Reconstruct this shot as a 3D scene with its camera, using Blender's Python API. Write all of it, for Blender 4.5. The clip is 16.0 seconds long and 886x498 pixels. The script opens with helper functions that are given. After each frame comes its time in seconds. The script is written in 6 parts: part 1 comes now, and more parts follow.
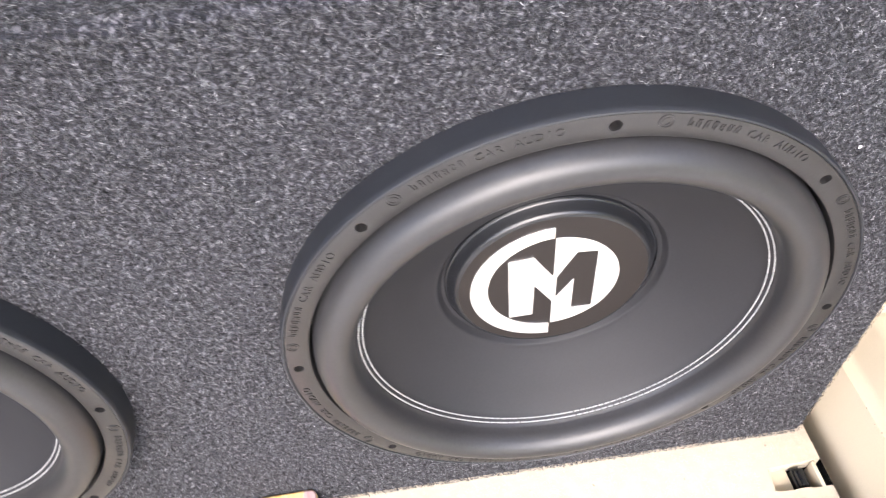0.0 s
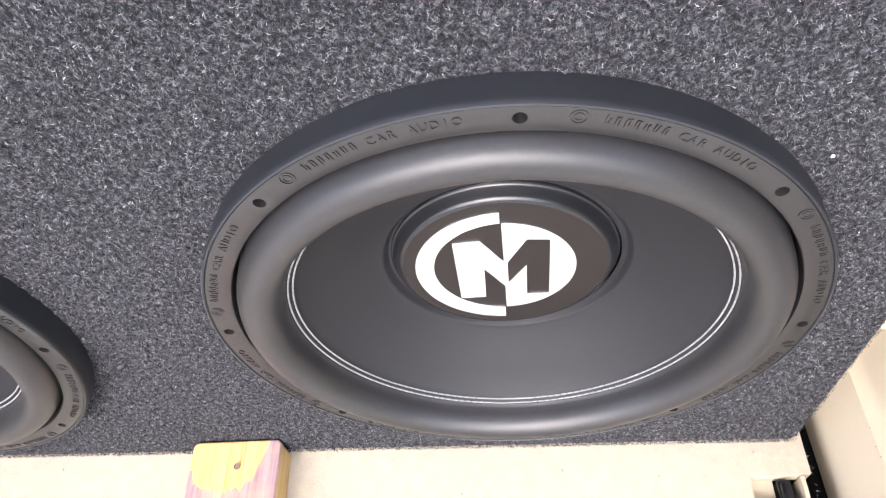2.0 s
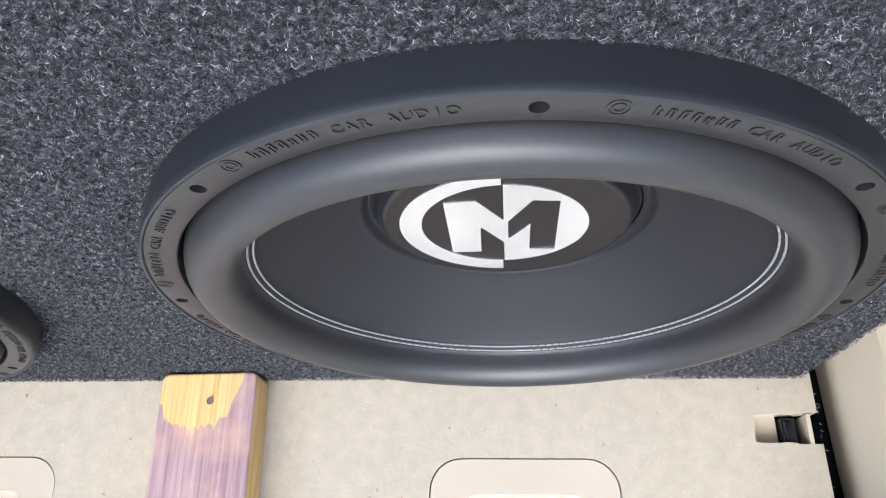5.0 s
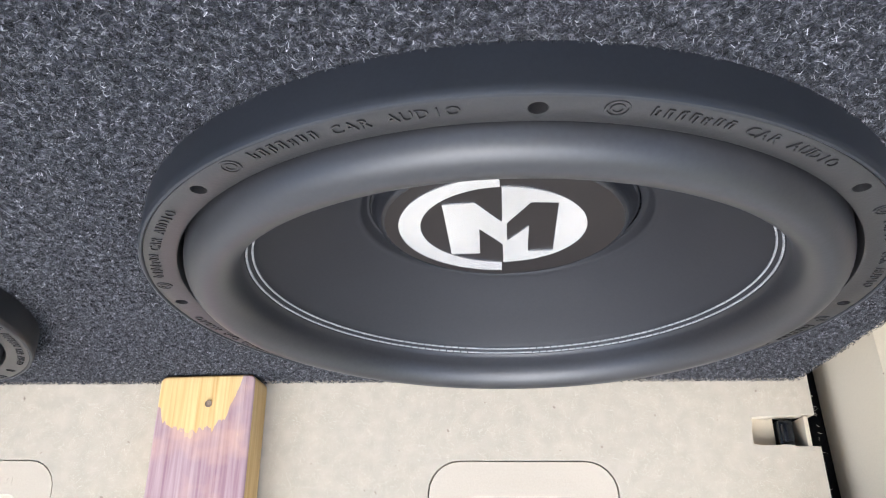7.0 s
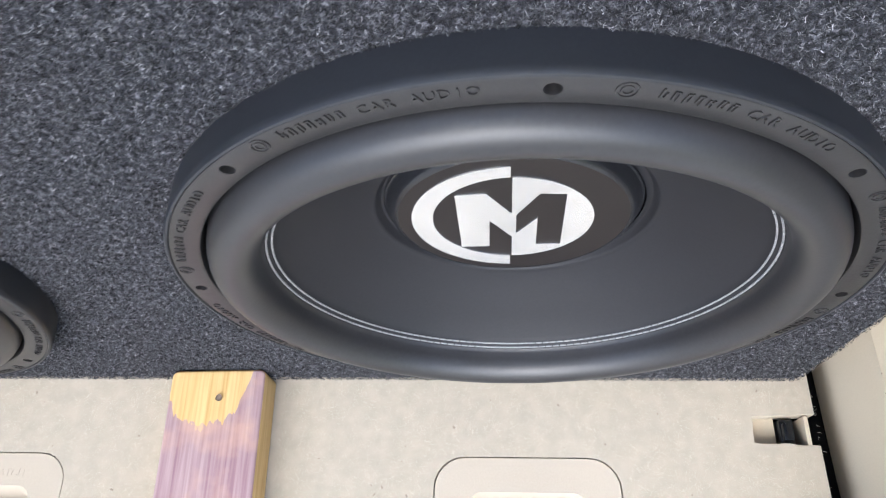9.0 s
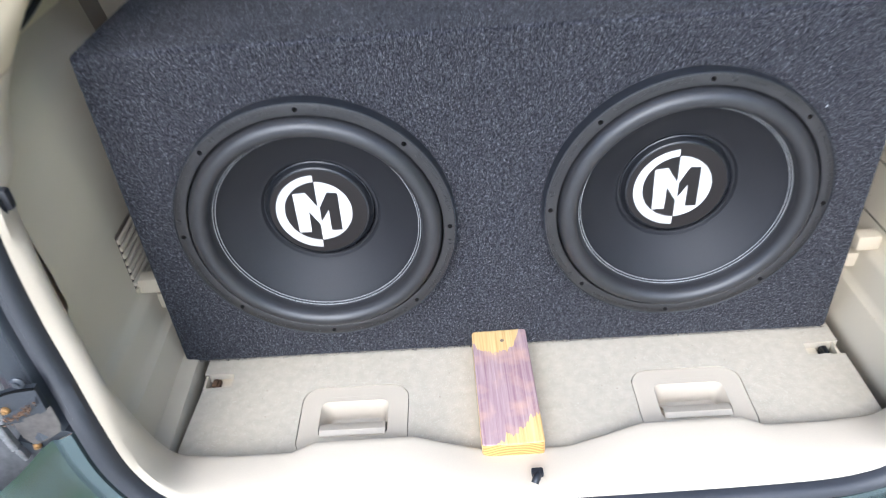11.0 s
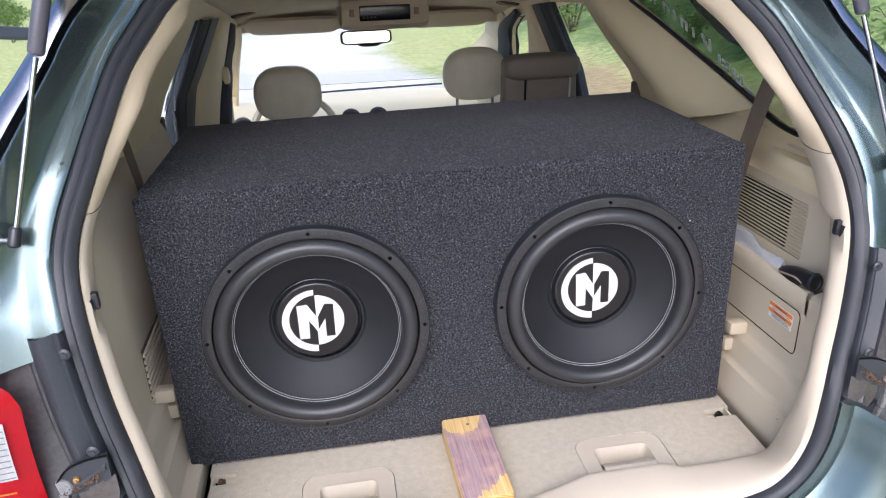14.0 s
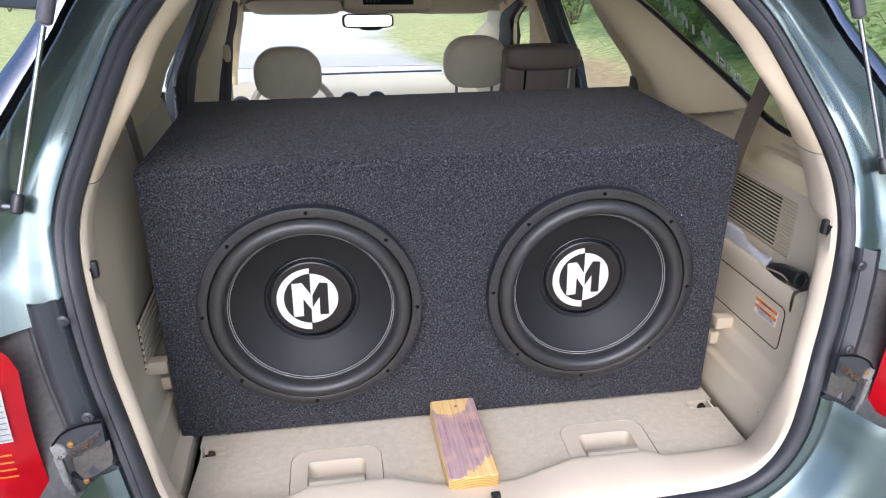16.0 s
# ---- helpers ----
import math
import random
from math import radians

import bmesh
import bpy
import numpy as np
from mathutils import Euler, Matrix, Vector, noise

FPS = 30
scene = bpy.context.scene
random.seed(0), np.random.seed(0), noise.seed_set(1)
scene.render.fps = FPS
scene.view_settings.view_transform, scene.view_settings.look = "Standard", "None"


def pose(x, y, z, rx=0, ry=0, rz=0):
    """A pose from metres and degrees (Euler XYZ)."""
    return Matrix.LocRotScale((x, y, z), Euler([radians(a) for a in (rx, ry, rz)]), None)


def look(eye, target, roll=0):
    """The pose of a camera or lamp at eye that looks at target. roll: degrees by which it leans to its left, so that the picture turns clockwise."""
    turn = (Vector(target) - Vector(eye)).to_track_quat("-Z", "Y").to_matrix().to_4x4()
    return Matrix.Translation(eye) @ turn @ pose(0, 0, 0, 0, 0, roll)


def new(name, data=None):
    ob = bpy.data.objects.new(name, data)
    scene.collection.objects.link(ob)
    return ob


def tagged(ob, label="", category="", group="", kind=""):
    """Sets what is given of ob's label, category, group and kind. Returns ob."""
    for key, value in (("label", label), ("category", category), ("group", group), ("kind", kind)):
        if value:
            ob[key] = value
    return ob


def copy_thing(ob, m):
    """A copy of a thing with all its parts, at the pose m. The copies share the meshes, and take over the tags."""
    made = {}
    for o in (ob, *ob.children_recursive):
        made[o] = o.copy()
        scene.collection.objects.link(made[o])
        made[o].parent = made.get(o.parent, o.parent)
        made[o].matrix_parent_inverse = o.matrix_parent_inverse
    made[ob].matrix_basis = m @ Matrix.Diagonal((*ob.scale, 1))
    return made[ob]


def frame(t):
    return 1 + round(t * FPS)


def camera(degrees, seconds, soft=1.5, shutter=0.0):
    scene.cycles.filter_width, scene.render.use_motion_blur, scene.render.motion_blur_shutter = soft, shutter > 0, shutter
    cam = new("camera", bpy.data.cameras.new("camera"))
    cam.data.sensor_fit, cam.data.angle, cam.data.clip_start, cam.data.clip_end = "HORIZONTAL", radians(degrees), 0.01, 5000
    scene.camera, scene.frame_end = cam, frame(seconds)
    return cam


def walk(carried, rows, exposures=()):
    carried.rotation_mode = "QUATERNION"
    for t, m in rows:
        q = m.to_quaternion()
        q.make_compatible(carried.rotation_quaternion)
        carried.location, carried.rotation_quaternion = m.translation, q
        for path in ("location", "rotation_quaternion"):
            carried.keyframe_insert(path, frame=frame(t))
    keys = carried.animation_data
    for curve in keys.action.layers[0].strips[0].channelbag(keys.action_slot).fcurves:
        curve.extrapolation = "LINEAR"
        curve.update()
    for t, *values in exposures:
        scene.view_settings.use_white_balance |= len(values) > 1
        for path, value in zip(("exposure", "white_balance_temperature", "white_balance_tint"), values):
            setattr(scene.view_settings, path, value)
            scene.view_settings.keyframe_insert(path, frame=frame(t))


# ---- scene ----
cam = camera(63.0, 16.0, soft=1.1, shutter=0.5)
EXPOSURES = [(0, 2.16, 5850, 14), (1, 2.09, 5850, 14), (2, 1.99, 5750, 14), (3, 1.48, 5520, 12), (6.5, 1.40, 5280, 9), (9, 1.37, 5280, 9), (9.5, 1.31, 5080, 7), (10, 1.63, 4850, 5), (12.5, 1.07, 5380, 14), (16, 1.01, 5380, 15)]
PATH = [
    (0, (0.15, -0.296, 0.7), (0.239, 1.004, -0.818), -4.7),
    (0.5, (0.212, -0.285, 0.697), (0.166, 0.964, -0.865), -6.8),
    (1, (0.24, -0.273, 0.694), (0.096, 0.95, -0.882), -8.1),
    (1.5, (0.247, -0.268, 0.69), (0.077, 0.929, -0.903), -8.8),
    (2, (0.251, -0.265, 0.69), (0.084, 0.915, -0.917), -9.0),
    (2.5, (0.249, -0.238, 0.682), (0.077, 0.822, -1.006), -10.0),
    (3, (0.251, -0.173, 0.67), (0.074, 0.697, -1.122), -11.4),
    (3.5, (0.246, -0.164, 0.665), (0.084, 0.665, -1.148), -10.3),
    (4, (0.245, -0.165, 0.663), (0.096, 0.648, -1.159), -10.2),
    (6.5, (0.247, -0.165, 0.661), (0.104, 0.647, -1.162), -10.2),
    (7, (0.245, -0.167, 0.662), (0.107, 0.656, -1.155), -9.7),
    (7.5, (0.241, -0.168, 0.662), (0.112, 0.663, -1.152), -8.8),
    (8, (0.24, -0.171, 0.663), (0.117, 0.66, -1.153), -8.5),
    (8.5, (0.24, -0.174, 0.663), (0.111, 0.662, -1.149), -9.0),
    (9, (0.239, -0.188, 0.669), (0.101, 0.678, -1.128), -8.7),
    (9.5, (0.205, -0.273, 0.693), (-0.034, 0.872, -0.929), -7.7),
    (9.7, (0.17, -0.324, 0.716), (-0.1, 0.941, -0.809), -7.4),
    (10, (0.08, -0.459, 0.749), (-0.145, 0.974, -0.628), -8.6),
    (10.2, (0.028, -0.546, 0.773), (-0.142, 0.902, -0.597), -7.4),
    (12.3, (-0.132, -1.158, 0.893), (-0.049, 0.683, 0.114), -5.1),
    (12.5, (-0.167, -1.167, 0.888), (-0.053, 0.674, 0.115), -4.8),
    (13, (-0.195, -1.176, 0.895), (-0.032, 0.667, 0.134), -4.3),
    (13.5, (-0.19, -1.169, 0.886), (0.045, 0.664, 0.122), -3.1),
    (14, (-0.188, -1.161, 0.889), (0.053, 0.665, 0.11), -2.9),
    (14.5, (-0.191, -1.158, 0.888), (0.073, 0.659, 0.096), -2.2),
    (15, (-0.196, -1.165, 0.882), (0.09, 0.64, 0.07), -1.3),
    (15.5, (-0.205, -1.183, 0.884), (0.045, 0.627, 0.069), -0.7),
    (16, (-0.196, -1.181, 0.89), (0.064, 0.629, 0.081), -0.4),
]
walk(cam, [(t, look(eye, target, roll)) for t, eye, target, roll in PATH],
     exposures=EXPOSURES)

# ---- world, sun and sky ----
world = bpy.data.worlds.new("sky")
scene.world = world
world.use_nodes = True
_wn = world.node_tree.nodes
_bg = _wn["Background"]
_sky = _wn.new("ShaderNodeTexSky")
_sky.sky_type = "NISHITA"
_sky.sun_disc = False
_sky.sun_elevation = radians(39)
_sky.sun_rotation = radians(190)
_sky.air_density, _sky.dust_density, _sky.ozone_density = 1.0, 4.5, 1.0
world.node_tree.links.new(_sky.outputs[0], _bg.inputs[0])
_bg.inputs[1].default_value = 0.15
sun = new("sun", bpy.data.lights.new("sun", "SUN"))
sun.data.energy = 1.0
sun.data.angle = radians(60)
sun.data.color = (1.0, 0.95, 0.88)
sun.matrix_world = look((-2.5, -14, 11.5), (0, 0, 0))

# ---- materials ----
def mat(name, base, rough=0.5, var=0.08, scale=12.0, bump=0.1, fine=300.0, metal=0.0, coat=0.0, spec=0.5, depth=0.001, warm=0.0):
    """A painted, moulded or woven surface: colour that wanders at two sizes, with fine relief."""
    m = bpy.data.materials.new(name)
    m.use_nodes = True
    nt = m.node_tree
    N, L = nt.nodes, nt.links
    p = N["Principled BSDF"]
    co = N.new("ShaderNodeTexCoord")
    n1, n2 = N.new("ShaderNodeTexNoise"), N.new("ShaderNodeTexNoise")
    n1.inputs["Scale"].default_value, n1.inputs["Detail"].default_value = scale, 4
    n2.inputs["Scale"].default_value, n2.inputs["Detail"].default_value = fine, 3
    mixn = N.new("ShaderNodeMath")
    mixn.operation = "ADD"
    L.new(co.outputs["Object"], n1.inputs["Vector"])
    L.new(co.outputs["Object"], n2.inputs["Vector"])
    L.new(n1.outputs["Fac"], mixn.inputs[0])
    L.new(n2.outputs["Fac"], mixn.inputs[1])
    ramp = N.new("ShaderNodeValToRGB")
    half = N.new("ShaderNodeMath")
    half.operation, half.inputs[1].default_value = "MULTIPLY", 0.5
    L.new(mixn.outputs[0], half.inputs[0])
    L.new(half.outputs[0], ramp.inputs[0])
    lo = [max(0, c * (1 - var)) for c in base]
    hi = [min(1, c * (1 + var)) for c in base]
    hi[0] = min(1, hi[0] * (1 + warm))
    ramp.color_ramp.elements[0].position, ramp.color_ramp.elements[1].position = 0.36, 0.64
    ramp.color_ramp.elements[0].color, ramp.color_ramp.elements[1].color = (*lo, 1), (*hi, 1)
    L.new(ramp.outputs[0], p.inputs["Base Color"])
    p.inputs["Roughness"].default_value = rough
    p.inputs["Metallic"].default_value = metal
    p.inputs["Coat Weight"].default_value = coat
    p.inputs["Coat Roughness"].default_value = 0.08
    p.inputs["Specular IOR Level"].default_value = spec
    if bump:
        b = N.new("ShaderNodeBump")
        b.inputs["Strength"].default_value, b.inputs["Distance"].default_value = bump, depth
        L.new(n2.outputs["Fac"], b.inputs["Height"])
        L.new(b.outputs[0], p.inputs["Normal"])
    return m


def glass(name, tint=(1, 1, 1), rough=0.0, ior=1.05):
    m = bpy.data.materials.new(name)
    m.use_nodes = True
    p = m.node_tree.nodes["Principled BSDF"]
    p.inputs["Base Color"].default_value = (*tint, 1)
    p.inputs["Transmission Weight"].default_value = 1
    p.inputs["Roughness"].default_value = rough
    p.inputs["IOR"].default_value = ior
    return m


def carpet_material():
    """Needled salt-and-pepper felt: dark base with pale fibres lying every way."""
    m = bpy.data.materials.new("charcoal_felt")
    m.use_nodes = True
    N, L = m.node_tree.nodes, m.node_tree.links
    p = N["Principled BSDF"]
    co = N.new("ShaderNodeTexCoord")
    warp = N.new("ShaderNodeTexNoise")
    warp.inputs["Scale"].default_value, warp.inputs["Detail"].default_value = 260, 3
    L.new(co.outputs["Object"], warp.inputs["Vector"])
    mix = N.new("ShaderNodeMix")
    mix.data_type, mix.inputs[0].default_value = "VECTOR", 0.006
    L.new(co.outputs["Object"], mix.inputs[4])
    L.new(warp.outputs["Color"], mix.inputs[5])
    n = N.new("ShaderNodeTexNoise")
    n.inputs["Scale"].default_value, n.inputs["Detail"].default_value, n.inputs["Roughness"].default_value = 330, 4, 0.75
    L.new(mix.outputs[1], n.inputs["Vector"])
    ramp = N.new("ShaderNodeValToRGB")
    cr = ramp.color_ramp
    cr.elements[0].position, cr.elements[0].color = 0.41, (0.008, 0.008, 0.0105, 1)
    cr.elements[1].position, cr.elements[1].color = 0.67, (0.165, 0.163, 0.184, 1)
    e = cr.elements.new(0.52)
    e.color = (0.025, 0.025, 0.033, 1)
    L.new(n.outputs["Fac"], ramp.inputs[0])
    L.new(ramp.outputs[0], p.inputs["Base Color"])
    p.inputs["Roughness"].default_value = 0.95
    p.inputs["Specular IOR Level"].default_value = 0.15
    p.inputs["Sheen Weight"].default_value = 0.06
    p.inputs["Sheen Roughness"].default_value = 0.5
    b = N.new("ShaderNodeBump")
    b.inputs["Strength"].default_value, b.inputs["Distance"].default_value = 0.9, 0.003
    L.new(n.outputs["Fac"], b.inputs["Height"])
    L.new(b.outputs[0], p.inputs["Normal"])
    return m


def painted_wood_material():
    """Bare yellow pine with purple stain brushed over most of the top; the stain stops ragged at both ends."""
    m = bpy.data.materials.new("stained_pine")
    m.use_nodes = True
    N, L = m.node_tree.nodes, m.node_tree.links
    p = N["Principled BSDF"]

    def math_node(op, a, b=None):
        k = N.new("ShaderNodeMath")
        k.operation = op
        for i, v in enumerate((a, b)):
            if v is None:
                continue
            if isinstance(v, (int, float)):
                k.inputs[i].default_value = v
            else:
                L.new(v, k.inputs[i])
        return k.outputs[0]
    co = N.new("ShaderNodeTexCoord")
    sep = N.new("ShaderNodeSeparateXYZ")
    L.new(co.outputs["Object"], sep.inputs[0])
    x, y, z = sep.outputs
    stretch = N.new("ShaderNodeMapping")
    stretch.inputs["Scale"].default_value = (300, 9, 120)
    L.new(co.outputs["Object"], stretch.inputs[0])
    grain = N.new("ShaderNodeTexNoise")
    grain.inputs["Scale"].default_value, grain.inputs["Detail"].default_value = 1.0, 5
    L.new(stretch.outputs[0], grain.inputs["Vector"])
    wood = N.new("ShaderNodeValToRGB")
    wood.color_ramp.elements[0].position, wood.color_ramp.elements[0].color = 0.30, (0.57, 0.35, 0.115, 1)
    wood.color_ramp.elements[1].position, wood.color_ramp.elements[1].color = 0.66, (0.76, 0.55, 0.24, 1)
    L.new(grain.outputs["Fac"], wood.inputs[0])
    stain = N.new("ShaderNodeValToRGB")
    stain.color_ramp.elements[0].position, stain.color_ramp.elements[0].color = 0.30, (0.27, 0.155, 0.175, 1)
    stain.color_ramp.elements[1].position, stain.color_ramp.elements[1].color = 0.66, (0.44, 0.32, 0.31, 1)
    L.new(grain.outputs["Fac"], stain.inputs[0])
    broad = N.new("ShaderNodeTexNoise")
    broad.inputs["Scale"].default_value, broad.inputs["Detail"].default_value = 26, 5
    L.new(co.outputs["Object"], broad.inputs["Vector"])
    ragged = N.new("ShaderNodeMapping")
    ragged.inputs["Scale"].default_value = (170, 6, 6)
    L.new(co.outputs["Object"], ragged.inputs[0])
    streak = N.new("ShaderNodeTexNoise")
    streak.inputs["Scale"].default_value = 1.0
    L.new(ragged.outputs[0], streak.inputs["Vector"])
    jag = math_node("MULTIPLY", math_node("SUBTRACT", streak.outputs["Fac"], 0.5), 0.030)
    # far end: a rounded bare patch; near end: a bare corner running up one side
    xx = math_node("MULTIPLY", math_node("POWER", math_node("ABSOLUTE", math_node("ADD", x, 0.0085)), 4.0), 17500.0)
    far = math_node("GREATER_THAN", math_node("ADD", math_node("SUBTRACT", y, xx), jag), 0.0655)
    near = math_node("LESS_THAN", math_node("ADD", math_node("ADD", y, math_node("MULTIPLY", x, -0.75)), math_node("MULTIPLY", jag, 1.3)), -0.094)
    worn = math_node("GREATER_THAN", math_node("ADD", math_node("MULTIPLY", broad.outputs["Fac"], 0.7), math_node("MULTIPLY", grain.outputs["Fac"], 0.3)), 0.655)
    face = N.new("ShaderNodeSeparateXYZ")
    L.new(co.outputs["Normal"], face.inputs[0])
    side = math_node("LESS_THAN", face.outputs[2], 0.45)
    end = math_node("GREATER_THAN", math_node("ABSOLUTE", face.outputs[1]), 0.6)
    bare = math_node("MAXIMUM", math_node("MAXIMUM", far, near), math_node("MAXIMUM", math_node("MULTIPLY", worn, 0.4), side))
    def blend(fac, one, two):
        k = N.new("ShaderNodeMix")
        k.data_type = "RGBA"
        L.new(fac, k.inputs[0])
        for i, v in ((6, one), (7, two)):
            if isinstance(v, tuple):
                k.inputs[i].default_value = v
            else:
                L.new(v, k.inputs[i])
        return k.outputs[2]
    # thin stain lets reddish wood through in soft patches
    thin = N.new("ShaderNodeMapRange")
    thin.inputs["From Min"].default_value, thin.inputs["From Max"].default_value, thin.inputs["To Max"].default_value = 0.48, 0.66, 0.45
    L.new(broad.outputs["Fac"], thin.inputs["Value"])
    stained = blend(thin.outputs[0], stain.outputs[0], (0.62, 0.39, 0.26, 1))
    rings = N.new("ShaderNodeTexWave")
    rings.wave_type, rings.rings_direction = "RINGS", "Y"
    rings.inputs["Scale"].default_value, rings.inputs["Distortion"].default_value = 60, 3
    curve = N.new("ShaderNodeMapping")
    curve.inputs["Location"].default_value = (0, 0, 0.06)
    L.new(co.outputs["Object"], curve.inputs[0])
    L.new(curve.outputs[0], rings.inputs["Vector"])
    endwood = blend(rings.outputs["Fac"], (0.42, 0.18, 0.04, 1), (0.66, 0.36, 0.11, 1))
    base = blend(bare, stained, wood.outputs[0])
    L.new(blend(end, base, endwood), p.inputs["Base Color"])
    p.inputs["Roughness"].default_value = 0.55
    b = N.new("ShaderNodeBump")
    b.inputs["Strength"].default_value, b.inputs["Distance"].default_value = 0.7, 0.0012
    L.new(grain.outputs["Fac"], b.inputs["Height"])
    L.new(b.outputs[0], p.inputs["Normal"])
    return m


FELT = carpet_material()
WOOD = painted_wood_material()
TRIM = mat("trim_rubber", (0.0165, 0.0180, 0.0215), 0.46, 0.12, 18, 0.08, 600, depth=0.0003, spec=0.4)
RUBBER = mat("black_rubber", (0.020, 0.020, 0.022), 0.42, 0.12, 18, 0.05, 500, spec=0.45)
FRAME = mat("moulded_frame", (0.021, 0.0198, 0.0195), 0.36, 0.15, 25, 0.2, 700, depth=0.0003, spec=0.45)
FOAM = mat("surround_foam", (0.022, 0.0215, 0.0225), 0.40, 0.15, 14, 0.12, 420, depth=0.0004)
CONE = mat("cone_paper", (0.0115, 0.0115, 0.0135), 0.58, 0.14, 10, 0.15, 520, depth=0.0003, spec=0.3)
CAP = mat("cap_plastic", (0.0135, 0.0112, 0.0105), 0.42, 0.1, 15, 0.05, 400, depth=0.0003, spec=0.25)
CAPRIM = mat("cap_shoulder", (0.010, 0.0105, 0.0125), 0.26, 0.1, 15, 0.03, 400, depth=0.0003, spec=0.5)
SILVER = mat("silver_foil", (0.79, 0.78, 0.765), 0.27, 0.05, 30, 0.05, 300, metal=0.75)
THREAD = mat("white_thread", (0.25, 0.25, 0.25), 0.6, 0.1, 40, 0.3, 900, depth=0.0003)
# near-black that also stands in for shade in gaps, holes and vents
DARK = mat("recess_shade_black", (0.006, 0.006, 0.006), 0.9, 0.1, spec=0.05)
STEEL = mat("dull_steel", (0.32, 0.32, 0.33), 0.35, 0.12, 20, 0.1, 300, metal=0.9)
# one trim beige at several strengths; uneven cabin light is put into the colours
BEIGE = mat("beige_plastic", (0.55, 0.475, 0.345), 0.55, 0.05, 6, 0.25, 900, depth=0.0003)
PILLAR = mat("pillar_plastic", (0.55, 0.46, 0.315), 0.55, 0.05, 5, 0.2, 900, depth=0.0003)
# same beige, brightened in place of daylight on the upper trims
BEIGE_BRIGHT = mat("brightened_beige_plastic", (0.72, 0.62, 0.40), 0.55, 0.05, 5, 0.2, 900, depth=0.0003)
PALE = mat("pale_sill_plastic", (0.55, 0.475, 0.36), 0.5, 0.05, 8, 0.2, 800, depth=0.0003)
NAP = mat("pale_felt_nap", (0.54, 0.50, 0.39), 0.95, 0.2, 90, 0, 2600, spec=0.1)
FLOORFELT = mat("beige_floor_felt", (0.465, 0.41, 0.318), 0.95, 0.10, 70, 0.5, 1700, depth=0.0006, spec=0.1)
HEADLINER = mat("tan_headliner", (0.70, 0.62, 0.48), 0.9, 0.05, 5, 0.3, 700, depth=0.0005)
LEATHER = mat("taupe_leather", (0.57, 0.53, 0.42), 0.45, 0.1, 14, 0.3, 350, depth=0.0006)
LEATHER_BACK = mat("brown_seat_back", (0.088, 0.072, 0.056), 0.55, 0.1, 14, 0.3, 350, depth=0.0006)
PAINT = mat("grey_green_paint", (0.105, 0.14, 0.138), 0.27, 0.06, 3, 0.02, 900, metal=0.8, coat=0.5, depth=0.0002)
SEALMAT = mat("door_seal_rubber", (0.021, 0.022, 0.026), 0.5, 0.1, 20, 0.1, 300)
LATCHMAT = mat("latch_plastic", (0.49, 0.425, 0.325), 0.5, 0.05, 8, 0.2, 800, depth=0.0003)
DIRTY = mat("dusty_black_plastic", (0.055, 0.055, 0.055), 0.7, 0.35, 9, 0.25, 120, depth=0.0006)
BRACKET = mat("galvanised_bracket", (0.27, 0.265, 0.26), 0.5, 0.3, 30, 0.3, 200, metal=0.6)
BRASS = mat("brassy_screw", (0.36, 0.21, 0.08), 0.4, 0.25, 80, 0.2, 500, metal=0.7)
MOULD = mat("satin_black_moulding", (0.026, 0.029, 0.034), 0.42, 0.15, 7, 0.12, 260, depth=0.0003)
FLAP = mat("dusty_shining_plastic", (0.062, 0.054, 0.047), 0.45, 0.35, 14, 0.15, 160, depth=0.0005)
RUST = mat("rusty_bolt", (0.10, 0.055, 0.028), 0.7, 0.3, 60, 0.4, 400)
STRUT = mat("strut_paint", (0.072, 0.068, 0.085), 0.36, 0.1, 20, 0.03, 300, coat=0.3)
CHROME = mat("strut_steel", (0.36, 0.36, 0.38), 0.2, 0.05, 20, 0, 300, metal=1.0)
CLOTH = mat("white_cloth", (0.82, 0.82, 0.84), 0.85, 0.05, 20, 0.4, 500)
CLIP = mat("glossy_black_clip", (0.007, 0.008, 0.010), 0.22, 0.1, 20, 0.05, 300)
BLACK = mat("black_plastic", (0.018, 0.018, 0.02), 0.35, 0.1, 20, 0.05, 300)
DOORBLACK = mat("door_frame_black", (0.020, 0.027, 0.036), 0.6, 0.1, 12, 0.1, 300, spec=0.3)
DOORGREY = mat("purple_grey_fabric", (0.060, 0.055, 0.075), 0.85, 0.1, 20, 0.3, 700, spec=0.2)
BELTDARK = mat("brown_plastic_and_shade", (0.075, 0.055, 0.042), 0.6, 0.1, 20, 0.1, 300)
DECAL = mat("faded_sticker", (0.52, 0.53, 0.49), 0.6, 0.15, 40, 0)
SCREEN = mat("dark_screen", (0.012, 0.014, 0.022), 0.15, 0.1, 10, 0)
LABELW = mat("label_white", (0.78, 0.77, 0.74), 0.5, 0.03)
LABELO = mat("label_orange", (0.75, 0.22, 0.03), 0.5, 0.05)
INK = mat("label_ink", (0.10, 0.09, 0.09), 0.6, 0.05)
BELT = mat("seat_belt_webbing", (0.31, 0.25, 0.19), 0.8, 0.08, 30, 0.4, 800)
REDLENS = mat("red_lens", (0.55, 0.006, 0.014), 0.2, 0.06, 14, 0.0, 300, coat=0.4, spec=0.3)
WHITELENS = mat("clear_lens", (0.72, 0.72, 0.72), 0.14, 0.12, 25, 0.1, 200, coat=1.0)
AMBER = mat("amber_lens", (0.80, 0.28, 0.03), 0.2, 0.1)
GLASS = glass("window_glass", (0.98, 1.0, 0.99))
TINTED = glass("tinted_glass", (0.26, 0.31, 0.27))

